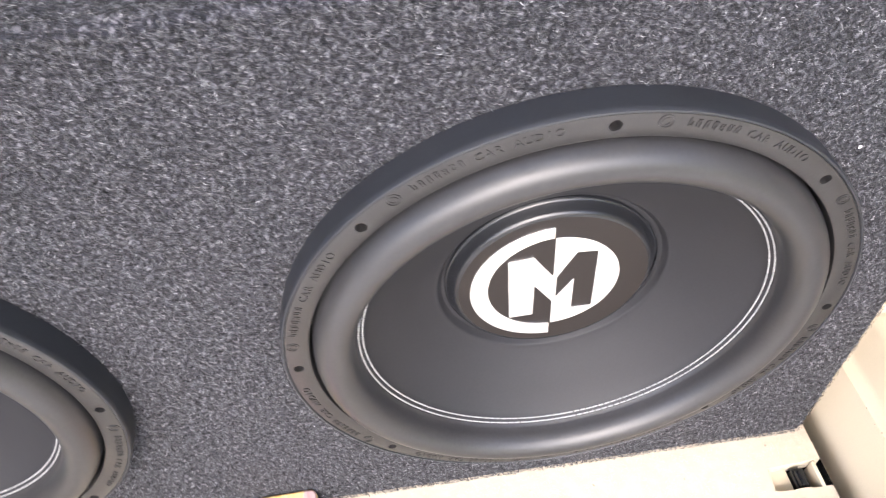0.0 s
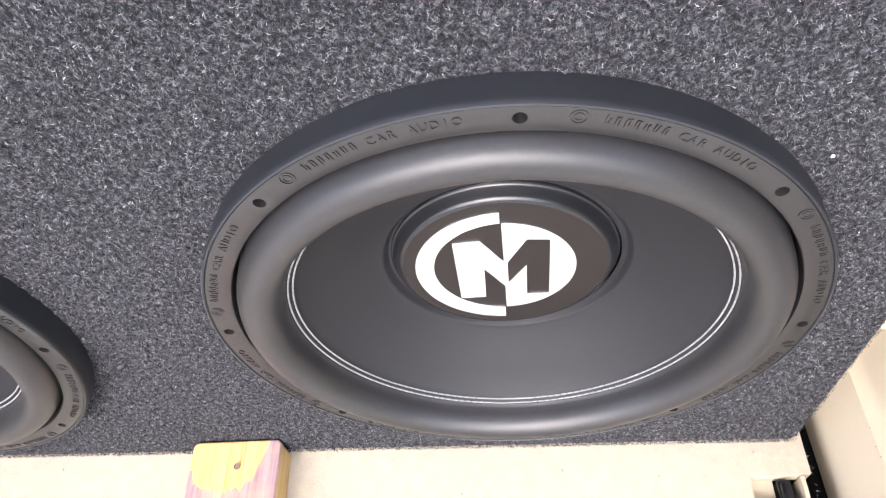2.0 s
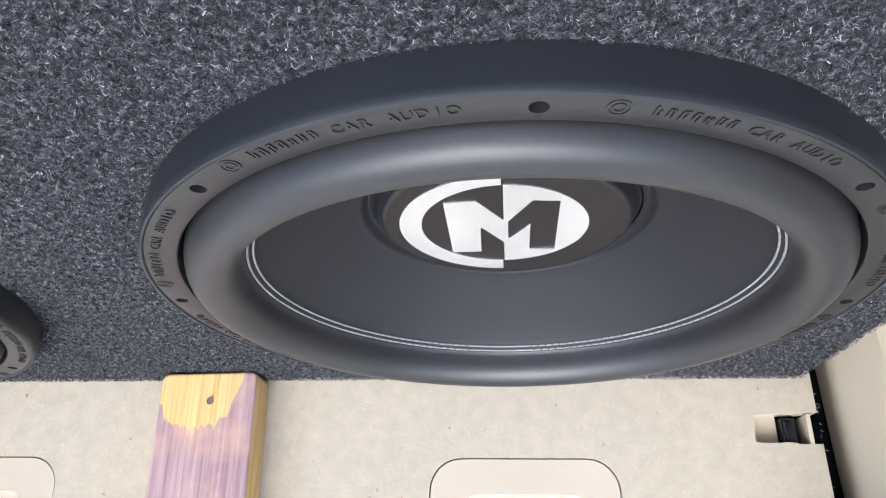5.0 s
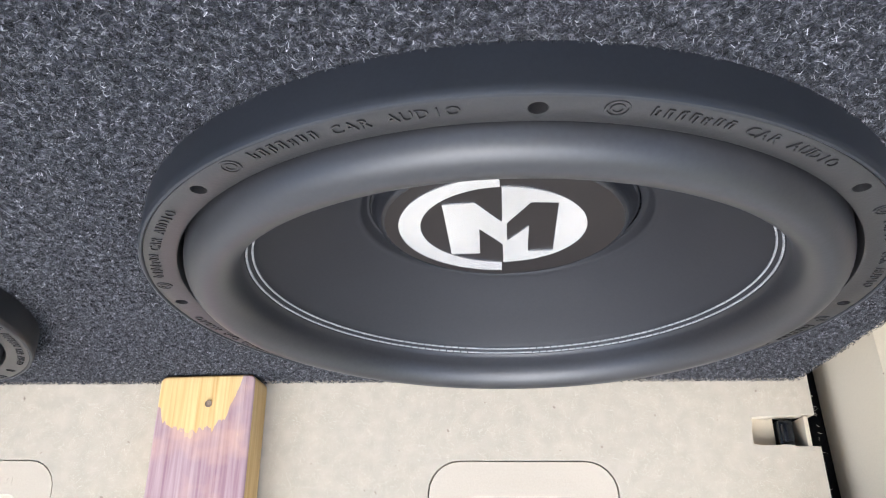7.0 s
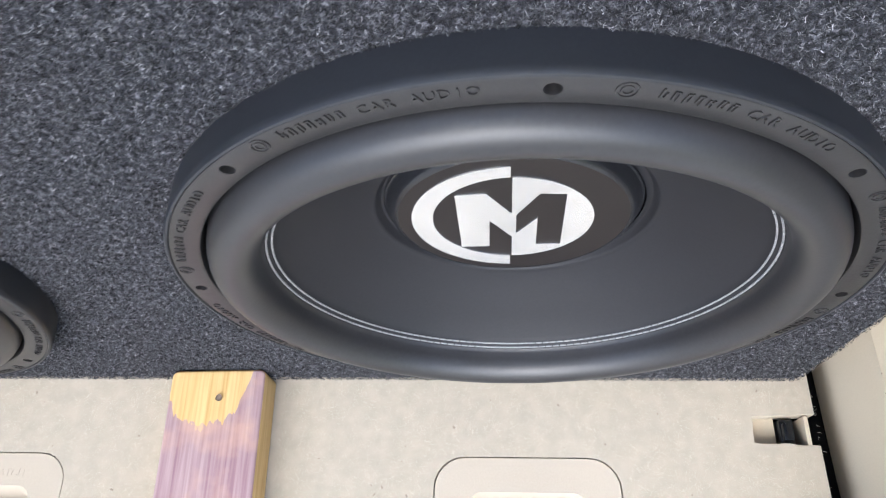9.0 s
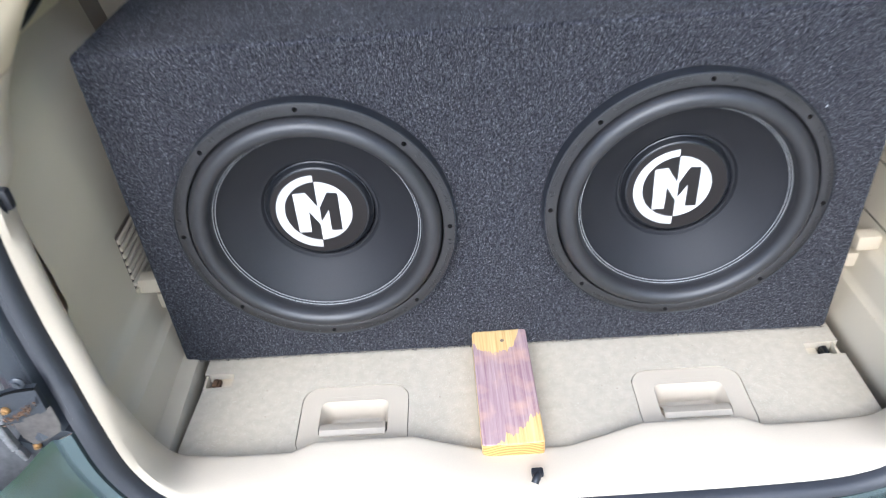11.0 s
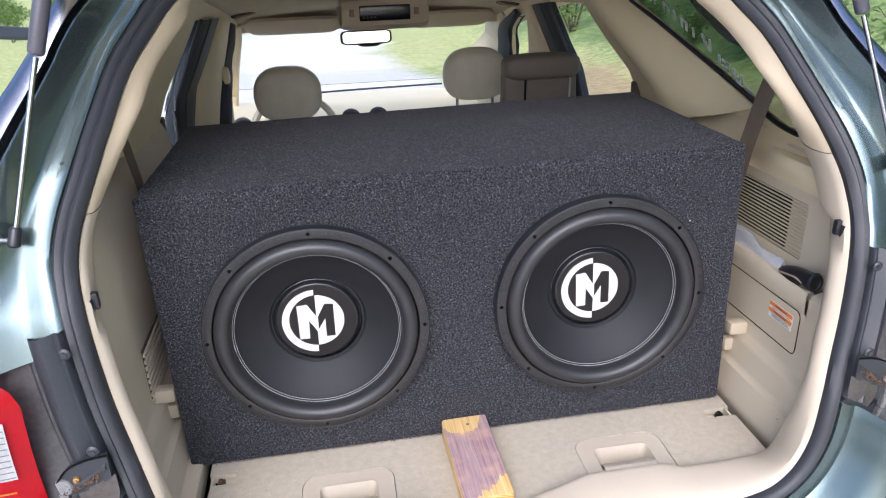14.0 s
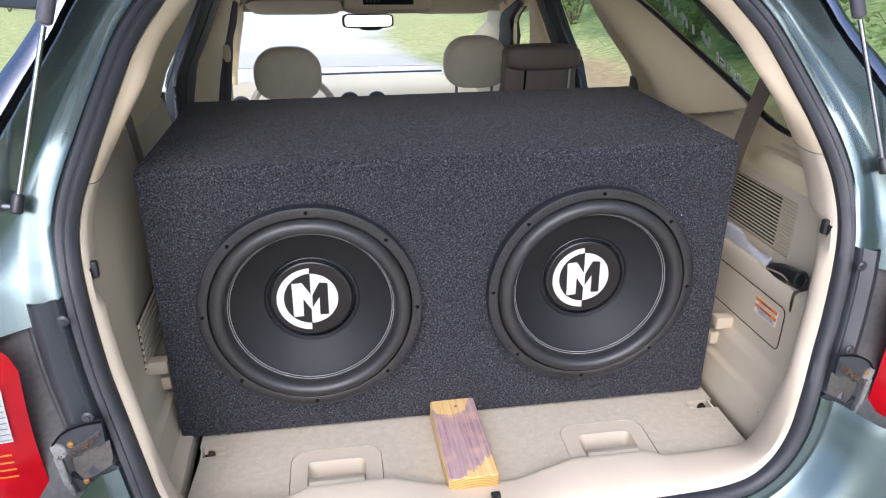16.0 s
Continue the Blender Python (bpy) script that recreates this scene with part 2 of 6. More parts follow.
# ---- helpers for shapes ----
XC = 0.013  # the vehicle's middle line


def finish(bm, name, material, parent=None, label="", smooth=True, loc=None):
    bmesh.ops.recalc_face_normals(bm, faces=bm.faces)
    me = bpy.data.meshes.new(name)
    bm.to_mesh(me)
    bm.free()
    if smooth:
        me.shade_smooth()
        me.set_sharp_from_angle(angle=radians(38))
    me.materials.append(material)
    ob = new(name, me)
    if loc is not None:
        ob.location = loc
    if parent is not None:
        ob.parent = parent
    if label:
        tagged(ob, label)
    return ob


def part(name, bm, material, parent, label="", smooth=True, loc=None):
    return finish(bm, name, material, parent, label, smooth, loc)


def thing(name, label, category, group="", at=(0, 0, 0), kind=""):
    ob = new(name)
    ob.location = at
    ob.empty_display_size = 0.1
    return tagged(ob, label, category, group, kind)


def add_box(bm, x0, x1, y0, y1, z0, z1, bevel=0.0, seg=2):
    made = bmesh.ops.create_cube(bm, size=1)["verts"]
    for v in made:
        v.co = Vector(((x0 + x1) / 2 + v.co.x * (x1 - x0), (y0 + y1) / 2 + v.co.y * (y1 - y0), (z0 + z1) / 2 + v.co.z * (z1 - z0)))
    if bevel:
        edges = list({e for v in made for e in v.link_edges})
        bmesh.ops.bevel(bm, geom=edges, offset=bevel, segments=seg, affect="EDGES", profile=0.6)
    return bm


def box_bm(*a, **k):
    return add_box(bmesh.new(), *a, **k)


def loft(rows, closed_u=False, closed_v=False):
    """Rows of points, all equally long, skinned with quads. closed_u: the last row meets the first; closed_v: each row is a ring."""
    bm = bmesh.new()
    vs = [[bm.verts.new(p) for p in r] for r in rows]
    n = len(rows[0])
    for i in range(len(vs) - (0 if closed_u else 1)):
        a, b = vs[i], vs[(i + 1) % len(vs)]
        for j in range(n - (0 if closed_v else 1)):
            k = (j + 1) % n
            bm.faces.new((a[j], a[k], b[k], b[j]))
    return bm


def tube(points, radius, n=10, caps=True):
    pts = [Vector(p) for p in points]
    rows = []
    up = Vector((0.13, 0.21, 0.97))
    for i, p in enumerate(pts):
        d = (pts[min(i + 1, len(pts) - 1)] - pts[max(i - 1, 0)]).normalized()
        s = d.cross(up).normalized()
        w = s.cross(d)
        r = radius[i] if isinstance(radius, (list, tuple)) else radius
        rows.append([p + (s * math.cos(a) + w * math.sin(a)) * r for a in (2 * math.pi * k / n for k in range(n))])
    bm = loft(rows, closed_v=True)
    if caps:
        bm.verts.ensure_lookup_table()
        bm.faces.new(bm.verts[:n])
        bm.faces.new(bm.verts[-n:])
    return bm


def lathe(profile, n=96):
    """Turn (radius, y) round the y axis."""
    rows = []
    for r, y in profile:
        rows.append([(r * math.cos(2 * math.pi * k / n), y, r * math.sin(2 * math.pi * k / n)) for k in range(n)])
    return loft(rows, closed_v=True)


def spline(points, steps=6, closed=False):
    """A smooth line through points (Catmull-Rom)."""
    P = [Vector(p) for p in points]
    out = []
    m = len(P)
    for i in range(m if closed else m - 1):
        a, b = P[i], P[(i + 1) % m]
        z = P[(i - 1) % m] if closed or i > 0 else a * 2 - b
        c = P[(i + 2) % m] if closed or i + 2 < m else b * 2 - a
        for k in range(steps):
            t = k / steps
            out.append(0.5 * (2 * a + (b - z) * t + (2 * z - 5 * a + 4 * b - c) * t * t + (3 * a - z - 3 * b + c) * t ** 3))
    if not closed:
        out.append(P[-1])
    return out


def rounded(x0, x1, y0, y1, r, n=6):
    """The corners of a rounded rectangle, anticlockwise."""
    out = []
    for cx, cy, a0 in ((x1 - r, y1 - r, 0), (x0 + r, y1 - r, 90), (x0 + r, y0 + r, 180), (x1 - r, y0 + r, 270)):
        for k in range(n + 1):
            a = radians(a0 + 90 * k / n)
            out.append((cx + r * math.cos(a), cy + r * math.sin(a)))
    return out


def plate(outline, holes, thick, place):
    """A flat sheet with holes. place maps (u, v, w) to the world; w runs from 0 to -thick."""
    bm = bmesh.new()
    edges = []
    for ring in (outline, *holes):
        vs = [bm.verts.new((u, v, 0)) for u, v in ring]
        edges += [bm.edges.new((vs[i], vs[(i + 1) % len(vs)])) for i in range(len(vs))]
    bmesh.ops.triangle_fill(bm, edges=edges, use_beauty=True, use_dissolve=False)
    bmesh.ops.dissolve_limit(bm, angle_limit=0.01, verts=bm.verts, edges=bm.edges) if not holes else None
    top = list(bm.faces)
    ext = bmesh.ops.extrude_face_region(bm, geom=top)
    for v in ext["geom"]:
        if isinstance(v, bmesh.types.BMVert):
            v.co.z -= thick
    for v in bm.verts:
        v.co = Vector(place(*v.co))
    return bm


def soft_block(sx, sy, sz, power=4.0, n=14, squash=None):
    """A cushion: a superellipsoid of that size about its middle."""
    bm = bmesh.new()
    bmesh.ops.create_cube(bm, size=2)
    bmesh.ops.subdivide_edges(bm, edges=bm.edges, cuts=n, use_grid_fill=True)
    for v in bm.verts:
        c = v.co
        k = (abs(c.x) ** power + abs(c.y) ** power + abs(c.z) ** power) ** (-1 / power)
        v.co = Vector((c.x * k * sx / 2, c.y * k * sy / 2, c.z * k * sz / 2))
        if squash:
            v.co = Vector(squash(*v.co))
    return bm


def mirror_x(bm):
    for v in bm.verts:
        v.co.x = 2 * XC - v.co.x
    return bm


# ---- ground, road and distance ----
def ground_height(x, y):
    fall = max(0.0, y - 5.0)
    z = -0.72 - 0.058 * fall * min(1.0, fall / 6.0)
    if x > 3.2:
        z += 0.26 * min(x - 3.2, 9)
    return z + 0.05 * noise.noise((x * 0.25, y * 0.25, 0))


def ground_sheet():
    near = [i * 0.5 for i in range(-24, 25)]
    xs = [-600, -300, -150, -80, -45, -30, -22, -16] + near + [16, 22, 30, 45, 80, 150, 300, 600]
    ys = [-600, -200, -80, -40, -20, -12] + [i * 0.5 for i in range(-16, 60)] + [34, 40, 50, 65, 90, 150, 300, 600]
    return loft([[(x, y, ground_height(x, min(y, 300))) for x in xs] for y in ys])


def ground_material():
    m = bpy.data.materials.new("grass_and_gravel")
    m.use_nodes = True
    N, L = m.node_tree.nodes, m.node_tree.links
    p = N["Principled BSDF"]
    co = N.new("ShaderNodeTexCoord")
    sep = N.new("ShaderNodeSeparateXYZ")
    L.new(co.outputs["Object"], sep.inputs[0])
    big, small = N.new("ShaderNodeTexNoise"), N.new("ShaderNodeTexNoise")
    big.inputs["Scale"].default_value, big.inputs["Detail"].default_value = 0.35, 6
    small.inputs["Scale"].default_value, small.inputs["Detail"].default_value = 9, 9
    for n in (big, small):
        L.new(co.outputs["Object"], n.inputs["Vector"])
    grass = N.new("ShaderNodeValToRGB")
    grass.color_ramp.elements[0].position, grass.color_ramp.elements[0].color = 0.3, (0.25, 0.29, 0.075, 1)
    grass.color_ramp.elements[1].position, grass.color_ramp.elements[1].color = 0.7, (0.58, 0.58, 0.23, 1)
    L.new(small.outputs["Fac"], grass.inputs[0])
    gravel = N.new("ShaderNodeValToRGB")
    gravel.color_ramp.elements[0].color, gravel.color_ramp.elements[1].color = (0.58, 0.54, 0.47, 1), (0.78, 0.74, 0.66, 1)
    L.new(small.outputs["Fac"], gravel.inputs[0])
    # the track: a band along y, its edges wandering
    edge = N.new("ShaderNodeMath")
    edge.operation, edge.inputs[1].default_value = "MULTIPLY", 2.2
    L.new(big.outputs["Fac"], edge.inputs[0])
    lean = N.new("ShaderNodeMath")
    lean.operation, lean.inputs[1].default_value, lean.inputs[2].default_value = "MULTIPLY_ADD", 0.02, 0.95
    L.new(sep.outputs[1], lean.inputs[0])
    off = N.new("ShaderNodeMath")
    off.operation = "ADD"
    L.new(sep.outputs[0], off.inputs[0])
    L.new(lean.outputs[0], off.inputs[1])
    dist = N.new("ShaderNodeMath")
    dist.operation = "ABSOLUTE"
    L.new(off.outputs[0], dist.inputs[0])
    less = N.new("ShaderNodeMath")
    less.operation = "SUBTRACT"
    L.new(dist.outputs[0], less.inputs[0])
    L.new(edge.outputs[0], less.inputs[1])
    band = N.new("ShaderNodeMapRange")
    band.inputs["From Min"].default_value, band.inputs["From Max"].default_value = 0.95, 1.5
    L.new(less.outputs[0], band.inputs["Value"])
    def node(op, a, b):
        k = N.new("ShaderNodeMath")
        k.operation = op
        for i, v in enumerate((a, b)):
            if isinstance(v, (int, float)):
                k.inputs[i].default_value = v
            else:
                L.new(v, k.inputs[i])
        return k.outputs[0]
    def ramp(value, low, high):
        k = N.new("ShaderNodeMapRange")
        k.inputs["From Min"].default_value, k.inputs["From Max"].default_value = low, high
        L.new(value, k.inputs["Value"])
        return k.outputs[0]
    # the gravel widens into a clearing round the vehicle, up to the foot of the bank
    wander = node("MULTIPLY", big.outputs["Fac"], 2.2)
    clearing = node("MAXIMUM", ramp(node("ADD", sep.outputs[1], wander), 6.6, 7.5), ramp(node("ADD", sep.outputs[0], wander), 2.7, 3.5))
    mix = N.new("ShaderNodeMix")
    mix.data_type = "RGBA"
    L.new(node("MINIMUM", band.outputs[0], clearing), mix.inputs[0])
    L.new(gravel.outputs[0], mix.inputs[6])
    litter = N.new("ShaderNodeValToRGB")
    litter.color_ramp.elements[0].color, litter.color_ramp.elements[1].color = (0.20, 0.14, 0.06, 1), (0.52, 0.40, 0.20, 1)
    L.new(small.outputs["Fac"], litter.inputs[0])
    # bare earth along the foot of the bank, rank green growth above it
    edge_x = node("ADD", sep.outputs[0], node("MULTIPLY", node("SUBTRACT", big.outputs["Fac"], 0.5), 2.4))
    earth = node("MULTIPLY", ramp(edge_x, 1.9, 2.4), node("SUBTRACT", 1.0, ramp(edge_x, 3.3, 4.0)))
    earth = node("MULTIPLY", earth, node("SUBTRACT", 1.0, ramp(sep.outputs[1], 9.0, 11.5)))
    weeds = N.new("ShaderNodeValToRGB")
    weeds.color_ramp.elements[0].position, weeds.color_ramp.elements[0].color = 0.3, (0.085, 0.14, 0.038, 1)
    weeds.color_ramp.elements[1].position, weeds.color_ramp.elements[1].color = 0.7, (0.30, 0.37, 0.12, 1)
    L.new(small.outputs["Fac"], weeds.inputs[0])
    lush = N.new("ShaderNodeMix")
    lush.data_type = "RGBA"
    L.new(ramp(edge_x, 3.6, 4.6), lush.inputs[0])
    L.new(grass.outputs[0], lush.inputs[6])
    L.new(weeds.outputs[0], lush.inputs[7])
    turf = N.new("ShaderNodeMix")
    turf.data_type = "RGBA"
    L.new(earth, turf.inputs[0])
    L.new(lush.outputs[2], turf.inputs[6])
    L.new(litter.outputs[0], turf.inputs[7])
    L.new(turf.outputs[2], mix.inputs[7])
    L.new(mix.outputs[2], p.inputs["Base Color"])
    p.inputs["Roughness"].default_value = 0.95
    b = N.new("ShaderNodeBump")
    b.inputs["Strength"].default_value, b.inputs["Distance"].default_value = 0.8, 0.06
    L.new(small.outputs["Fac"], b.inputs["Height"])
    L.new(b.outputs[0], p.inputs["Normal"])
    return m


ground = tagged(finish(ground_sheet(), "ground", ground_material()), "grassy field with a pale gravel track", "ground", kind="structure")

BARK = mat("bark", (0.10, 0.075, 0.05), 0.9, 0.3, 6, 0.8, 40, depth=0.02)
LEAF = mat("leaves", (0.13, 0.20, 0.06), 0.6, 0.5, 2.5, 0, 8)


def let_light_through(m, colour, share):
    """Thin leaves glow with the light that falls on their other side."""
    N, L = m.node_tree.nodes, m.node_tree.links
    out, thin, mix = N["Material Output"], N.new("ShaderNodeBsdfTranslucent"), N.new("ShaderNodeMixShader")
    thin.inputs[0].default_value = (*colour, 1)
    mix.inputs[0].default_value = share
    L.new(N["Principled BSDF"].outputs[0], mix.inputs[1])
    L.new(thin.outputs[0], mix.inputs[2])
    L.new(mix.outputs[0], out.inputs[0])


let_light_through(LEAF, (0.30, 0.42, 0.10), 0.45)


def build_tree(seed, height, spread):
    rng = random.Random(seed)
    t = thing("tree", "broad green leafy tree at the edge of the field", "tree", "trees round the field")
    trunk = tube(spline([(0, 0, -0.4), (0.1, 0.05, height * 0.25), (-0.05, 0.12, height * 0.5), (0.1, 0, height * 0.8)], 3),
                 [0.28 * (1 - 0.085 * i) for i in range(10)], 8)
    for k in range(7):
        a, h = rng.uniform(0, 6.28), height * rng.uniform(0.25, 0.6)
        e = Vector((math.cos(a) * spread * 0.75, math.sin(a) * spread * 0.75, h + height * 0.22))
        limb = tube([(0, 0, h), e * 0.5 + Vector((0, 0, h * 0.5 + 0.1)), e], [0.1, 0.07, 0.03], 6)
        tmp = bpy.data.meshes.new("limb")
        limb.to_mesh(tmp)
        limb.free()
        trunk.from_mesh(tmp)
        bpy.data.meshes.remove(tmp)
    part("trunk", trunk, BARK, t)
    centres = []
    for k in range(34):
        a, r = rng.uniform(0, 6.28), spread * math.sqrt(rng.random())
        z = height * (0.28 + 0.66 * rng.random() * (1 - 0.5 * (r / spread) ** 2))
        centres.append((Vector((r * math.cos(a), r * math.sin(a), z)), rng.uniform(0.5, 1.15)))
    verts, faces = [], []
    for c, s in centres:
        for k in range(95):
            d = Vector((rng.gauss(0, 1), rng.gauss(0, 1), rng.gauss(0, 0.75)))
            q = c + d * s * 0.55
            u = Vector((rng.gauss(0, 1), rng.gauss(0, 1), rng.gauss(0, 1))).normalized() * rng.uniform(0.10, 0.2)
            w = u.cross(Vector((rng.gauss(0, 1), rng.gauss(0, 1), rng.gauss(0, 1)))).normalized() * rng.uniform(0.06, 0.12)
            i = len(verts)
            verts += [q - u, q + w, q + u, q - w]
            faces.append((i, i + 1, i + 2, i + 3))
    me = bpy.data.meshes.new("crown")
    me.from_pydata(verts, [], faces)
    me.materials.append(LEAF)
    crown = new("crown", me)
    crown.parent = t
    return t


def plant_trees():
    kinds = [build_tree(3, 5.0, 2.4), build_tree(8, 4.2, 2.2), build_tree(21, 5.6, 2.7)]
    rng = random.Random(5)
    spots = []
    for k in range(13):
        spots.append((-70 + k * 10.5 + rng.uniform(-2, 2), 84 + rng.uniform(-7, 7), rng.uniform(0.6, 0.9)))
    for k in range(9):
        spots.append((-46 + rng.uniform(-4, 4), -24 + k * 8.0, 1.5))
    for k in range(9):
        spots.append((11.5 + rng.uniform(-1.2, 1.5), -9 + k * 4.0, 1.3))
    spots += [(-27.2, 60.0, 0.80), (-25.0, 61.5, 0.62), (-29.5, 66.0, 0.74), (-22.5, 68.0, 0.60)]
    for i, (x, y, size) in enumerate(spots):
        m = pose(x, y, ground_height(x, y) - 0.1, 0, 0, rng.uniform(0, 360)) @ Matrix.Scale(size, 4)
        if i < 3:
            kinds[i].matrix_basis = m
        else:
            copy_thing(kinds[i % 3], m)


plant_trees()


def build_shrub(seed):
    rng = random.Random(seed)
    t = thing("shrub", "leafy green shrub on the earth bank beside the track", "shrub", "shrubs on the bank")
    verts, faces = [], []
    stems = None
    for k in range(9):
        a, r, h = rng.uniform(0, 6.28), rng.uniform(0.2, 0.7), rng.uniform(0.5, 1.3)
        tip = Vector((r * math.cos(a), r * math.sin(a), h))
        st = tube([(0, 0, -0.1), tip * 0.5 + Vector((0, 0, 0.12)), tip], [0.014, 0.010, 0.004], 5)
        if stems is None:
            stems = st
        else:
            tmp = bpy.data.meshes.new("stem")
            st.to_mesh(tmp)
            st.free()
            stems.from_mesh(tmp)
            bpy.data.meshes.remove(tmp)
        for j in range(70):
            q = tip * rng.uniform(0.3, 1.05) + Vector((rng.gauss(0, 0.13), rng.gauss(0, 0.13), rng.gauss(0, 0.10)))
            u = Vector((rng.gauss(0, 1), rng.gauss(0, 1), rng.gauss(0, 0.6))).normalized() * rng.uniform(0.03, 0.065)
            w = u.cross(Vector((rng.gauss(0, 1), rng.gauss(0, 1), rng.gauss(0, 1)))).normalized() * rng.uniform(0.014, 0.03)
            i = len(verts)
            verts += [q - u, q + w, q + u, q - w]
            faces.append((i, i + 1, i + 2, i + 3))
    part("stem", stems, BARK, t)
    me = bpy.data.meshes.new("foliage")
    me.from_pydata(verts, [], faces)
    me.materials.append(LEAF)
    new("foliage", me).parent = t
    return t


def plant_shrubs():
    kinds = [build_shrub(31), build_shrub(32)]
    rng = random.Random(9)
    for i in range(64):
        x, y = rng.uniform(4.3, 9.0), -2.0 + i * 0.33 + rng.uniform(-0.4, 0.4)
        m = pose(x, y, ground_height(x, y), 0, 0, rng.uniform(0, 360)) @ Matrix.Scale(rng.uniform(0.6, 1.25), 4)
        if i < 2:
            kinds[i].matrix_basis = m
        else:
            copy_thing(kinds[i % 2], m)
    for i in range(26):
        x, y = -34 + i * 0.8 + rng.uniform(-1.5, 1.5), 27 + i * 0.5 + rng.uniform(-1.5, 1.5)
        copy_thing(kinds[i % 2], pose(x, y, ground_height(x, y), 0, 0, rng.uniform(0, 360)) @ Matrix.Scale(rng.uniform(0.6, 1.2), 4))


plant_shrubs()

# ---- the vehicle: tailgate opening ----
suv = thing("suv", "grey-green sport utility vehicle with open tailgate and beige interior", "car")

# Half of the tailgate opening, from the middle of the head to the middle of the sill (from the middle line outwards).
HALF = [(0.0, 0.155, 0.895), (0.25, 0.145, 0.888), (0.385, 0.115, 0.860), (0.445, 0.07, 0.822), (0.480, 0.028, 0.778), (0.512, -0.015, 0.730),
        (0.538, -0.069, 0.665), (0.561, -0.122, 0.600), (0.583, -0.155, 0.540), (0.591, -0.178, 0.495), (0.586, -0.207, 0.450), (0.578, -0.227, 0.393),
        (0.565, -0.246, 0.313), (0.548, -0.264, 0.245), (0.530, -0.284, 0.180), (0.512, -0.297, 0.110), (0.478, -0.305, 0.055), (0.420, -0.310, 0.024),
        (0.30, -0.312, 0.014), (0.0, -0.312, 0.010)]
RING = [Vector((XC + p.x, p.y, p.z)) for p in spline(HALF, 6)]  # the right-hand half
N_HALF = len(RING)


def outward(i):
    """At a point of the right-hand half: the unit way out of the opening, square to the edge, in the rear plane."""
    a, b = RING[max(i - 1, 0)], RING[min(i + 1, N_HALF - 1)]
    d = (b - a)
    w = Vector((-d.z, 0, d.x))
    return w.normalized() if i not in (0, N_HALF - 1) else Vector((0, 0, 1 if i == 0 else -1))


def ring_section(i, offsets):
    """Points of a cross-section at i: (out, along y)."""
    w = outward(i)
    return [RING[i] + w * o + Vector((0, f, 0)) for o, f in offsets]


def both(name, rows, material, label="", parent=None):
    made = []
    for side in (1, -1):
        bm = loft(rows)
        if side < 0:
            mirror_x(bm)
        made.append(part(name, bm, material, parent or suv, label))
    return made


# rubber seal: a bulb and a lip following the whole opening
def seal_rows():
    prof = [(-0.002, 0.012), (-0.002, -0.004), (0.004, -0.012), (0.011, -0.014), (0.016, -0.008), (0.0175, 0.0), (0.021, -0.002), (0.027, -0.003), (0.031, 0.002), (0.032, 0.012)]
    right = [ring_section(i, prof) for i in range(N_HALF)]
    left = [[Vector((2 * XC - p.x, p.y, p.z)) for p in r] for r in reversed(right[1:-1])]
    return right + left


part("seal", loft(seal_rows(), closed_u=True), SEALMAT, suv, "black rubber tailgate seal")

# painted channel outside the seal, and the dark moulding below it
i_pe = min(range(N_HALF), key=lambda i: abs(RING[i].z - 0.422) + (0 if RING[i].x > 0.4 else 9))
i_low = min(range(N_HALF), key=lambda i: abs(RING[i].z - 0.148) + (0 if RING[i].x > 0.4 else 9))


def widen(i):
    """The channel widens downwards."""
    z = RING[i].z
    return 1.0 + 0.9 * max(0, min(1, (0.72 - z) / 0.3))


def proud(i):
    """How far the outer edge of the channel stands back from the head, flank and foot of the opening."""
    z = RING[i].z
    k = 0.3 + 0.7 * max(0.0, min(1.0, (0.84 - z) / 0.08))
    return k * (0.45 + 0.55 * max(0.0, min(1.0, (z - 0.44) / 0.16)))


def channel_row(i, prof):
    return ring_section(i, [(0.030 + (o - 0.030) * widen(i), f * proud(i)) for o, f in prof])


PAINTED = [(0.030, 0.010), (0.0325, 0.001), (0.036, -0.0015), (0.043, -0.0008), (0.050, 0.0004), (0.054, 0.0004), (0.058, -0.003), (0.066, -0.014), (0.074, -0.027), (0.081, -0.0395), (0.0845, -0.045), (0.087, -0.043), (0.0885, -0.02), (0.0885, 0.06)]
both("rear_pillar", [channel_row(i, PAINTED) for i in range(0, i_pe + 4)], PAINT, "grey-green painted body channel")
both("gap_strip", [channel_row(i, ((0.0886, 0.05), (0.0890, -0.012), (0.0935, -0.010), (0.0945, -0.034))) for i in range(0, i_pe + 1)], BLACK)
i_gl = min(range(N_HALF), key=lambda i: abs(RING[i].z - 0.470) + (0 if RING[i].x > 0.4 else 9))
rows = [channel_row(i, ((0.0945, -0.034), (0.0965, -0.044), (0.108, -0.042), (0.122, -0.026), (0.132, 0.05), (0.136, 0.30), (0.138, 0.6))) for i in range(6, i_gl + 1)]
REFLECT = mat("dark_side_glass", (0.33, 0.325, 0.35), 0.25, 0.05, 5, 0, metal=1.0)
both("side_glass", rows, REFLECT, "sky-reflecting wraparound side glass")
qrows = [channel_row(i, ((0.0895, -0.012), (0.0935, -0.036), (0.0965, -0.046), (0.108, -0.044), (0.122, -0.028), (0.132, 0.05), (0.136, 0.30), (0.138, 0.6))) for i in range(i_gl, i_pe + 4)]
both("quarter_panel", qrows, PAINT, "grey-green painted quarter panel")
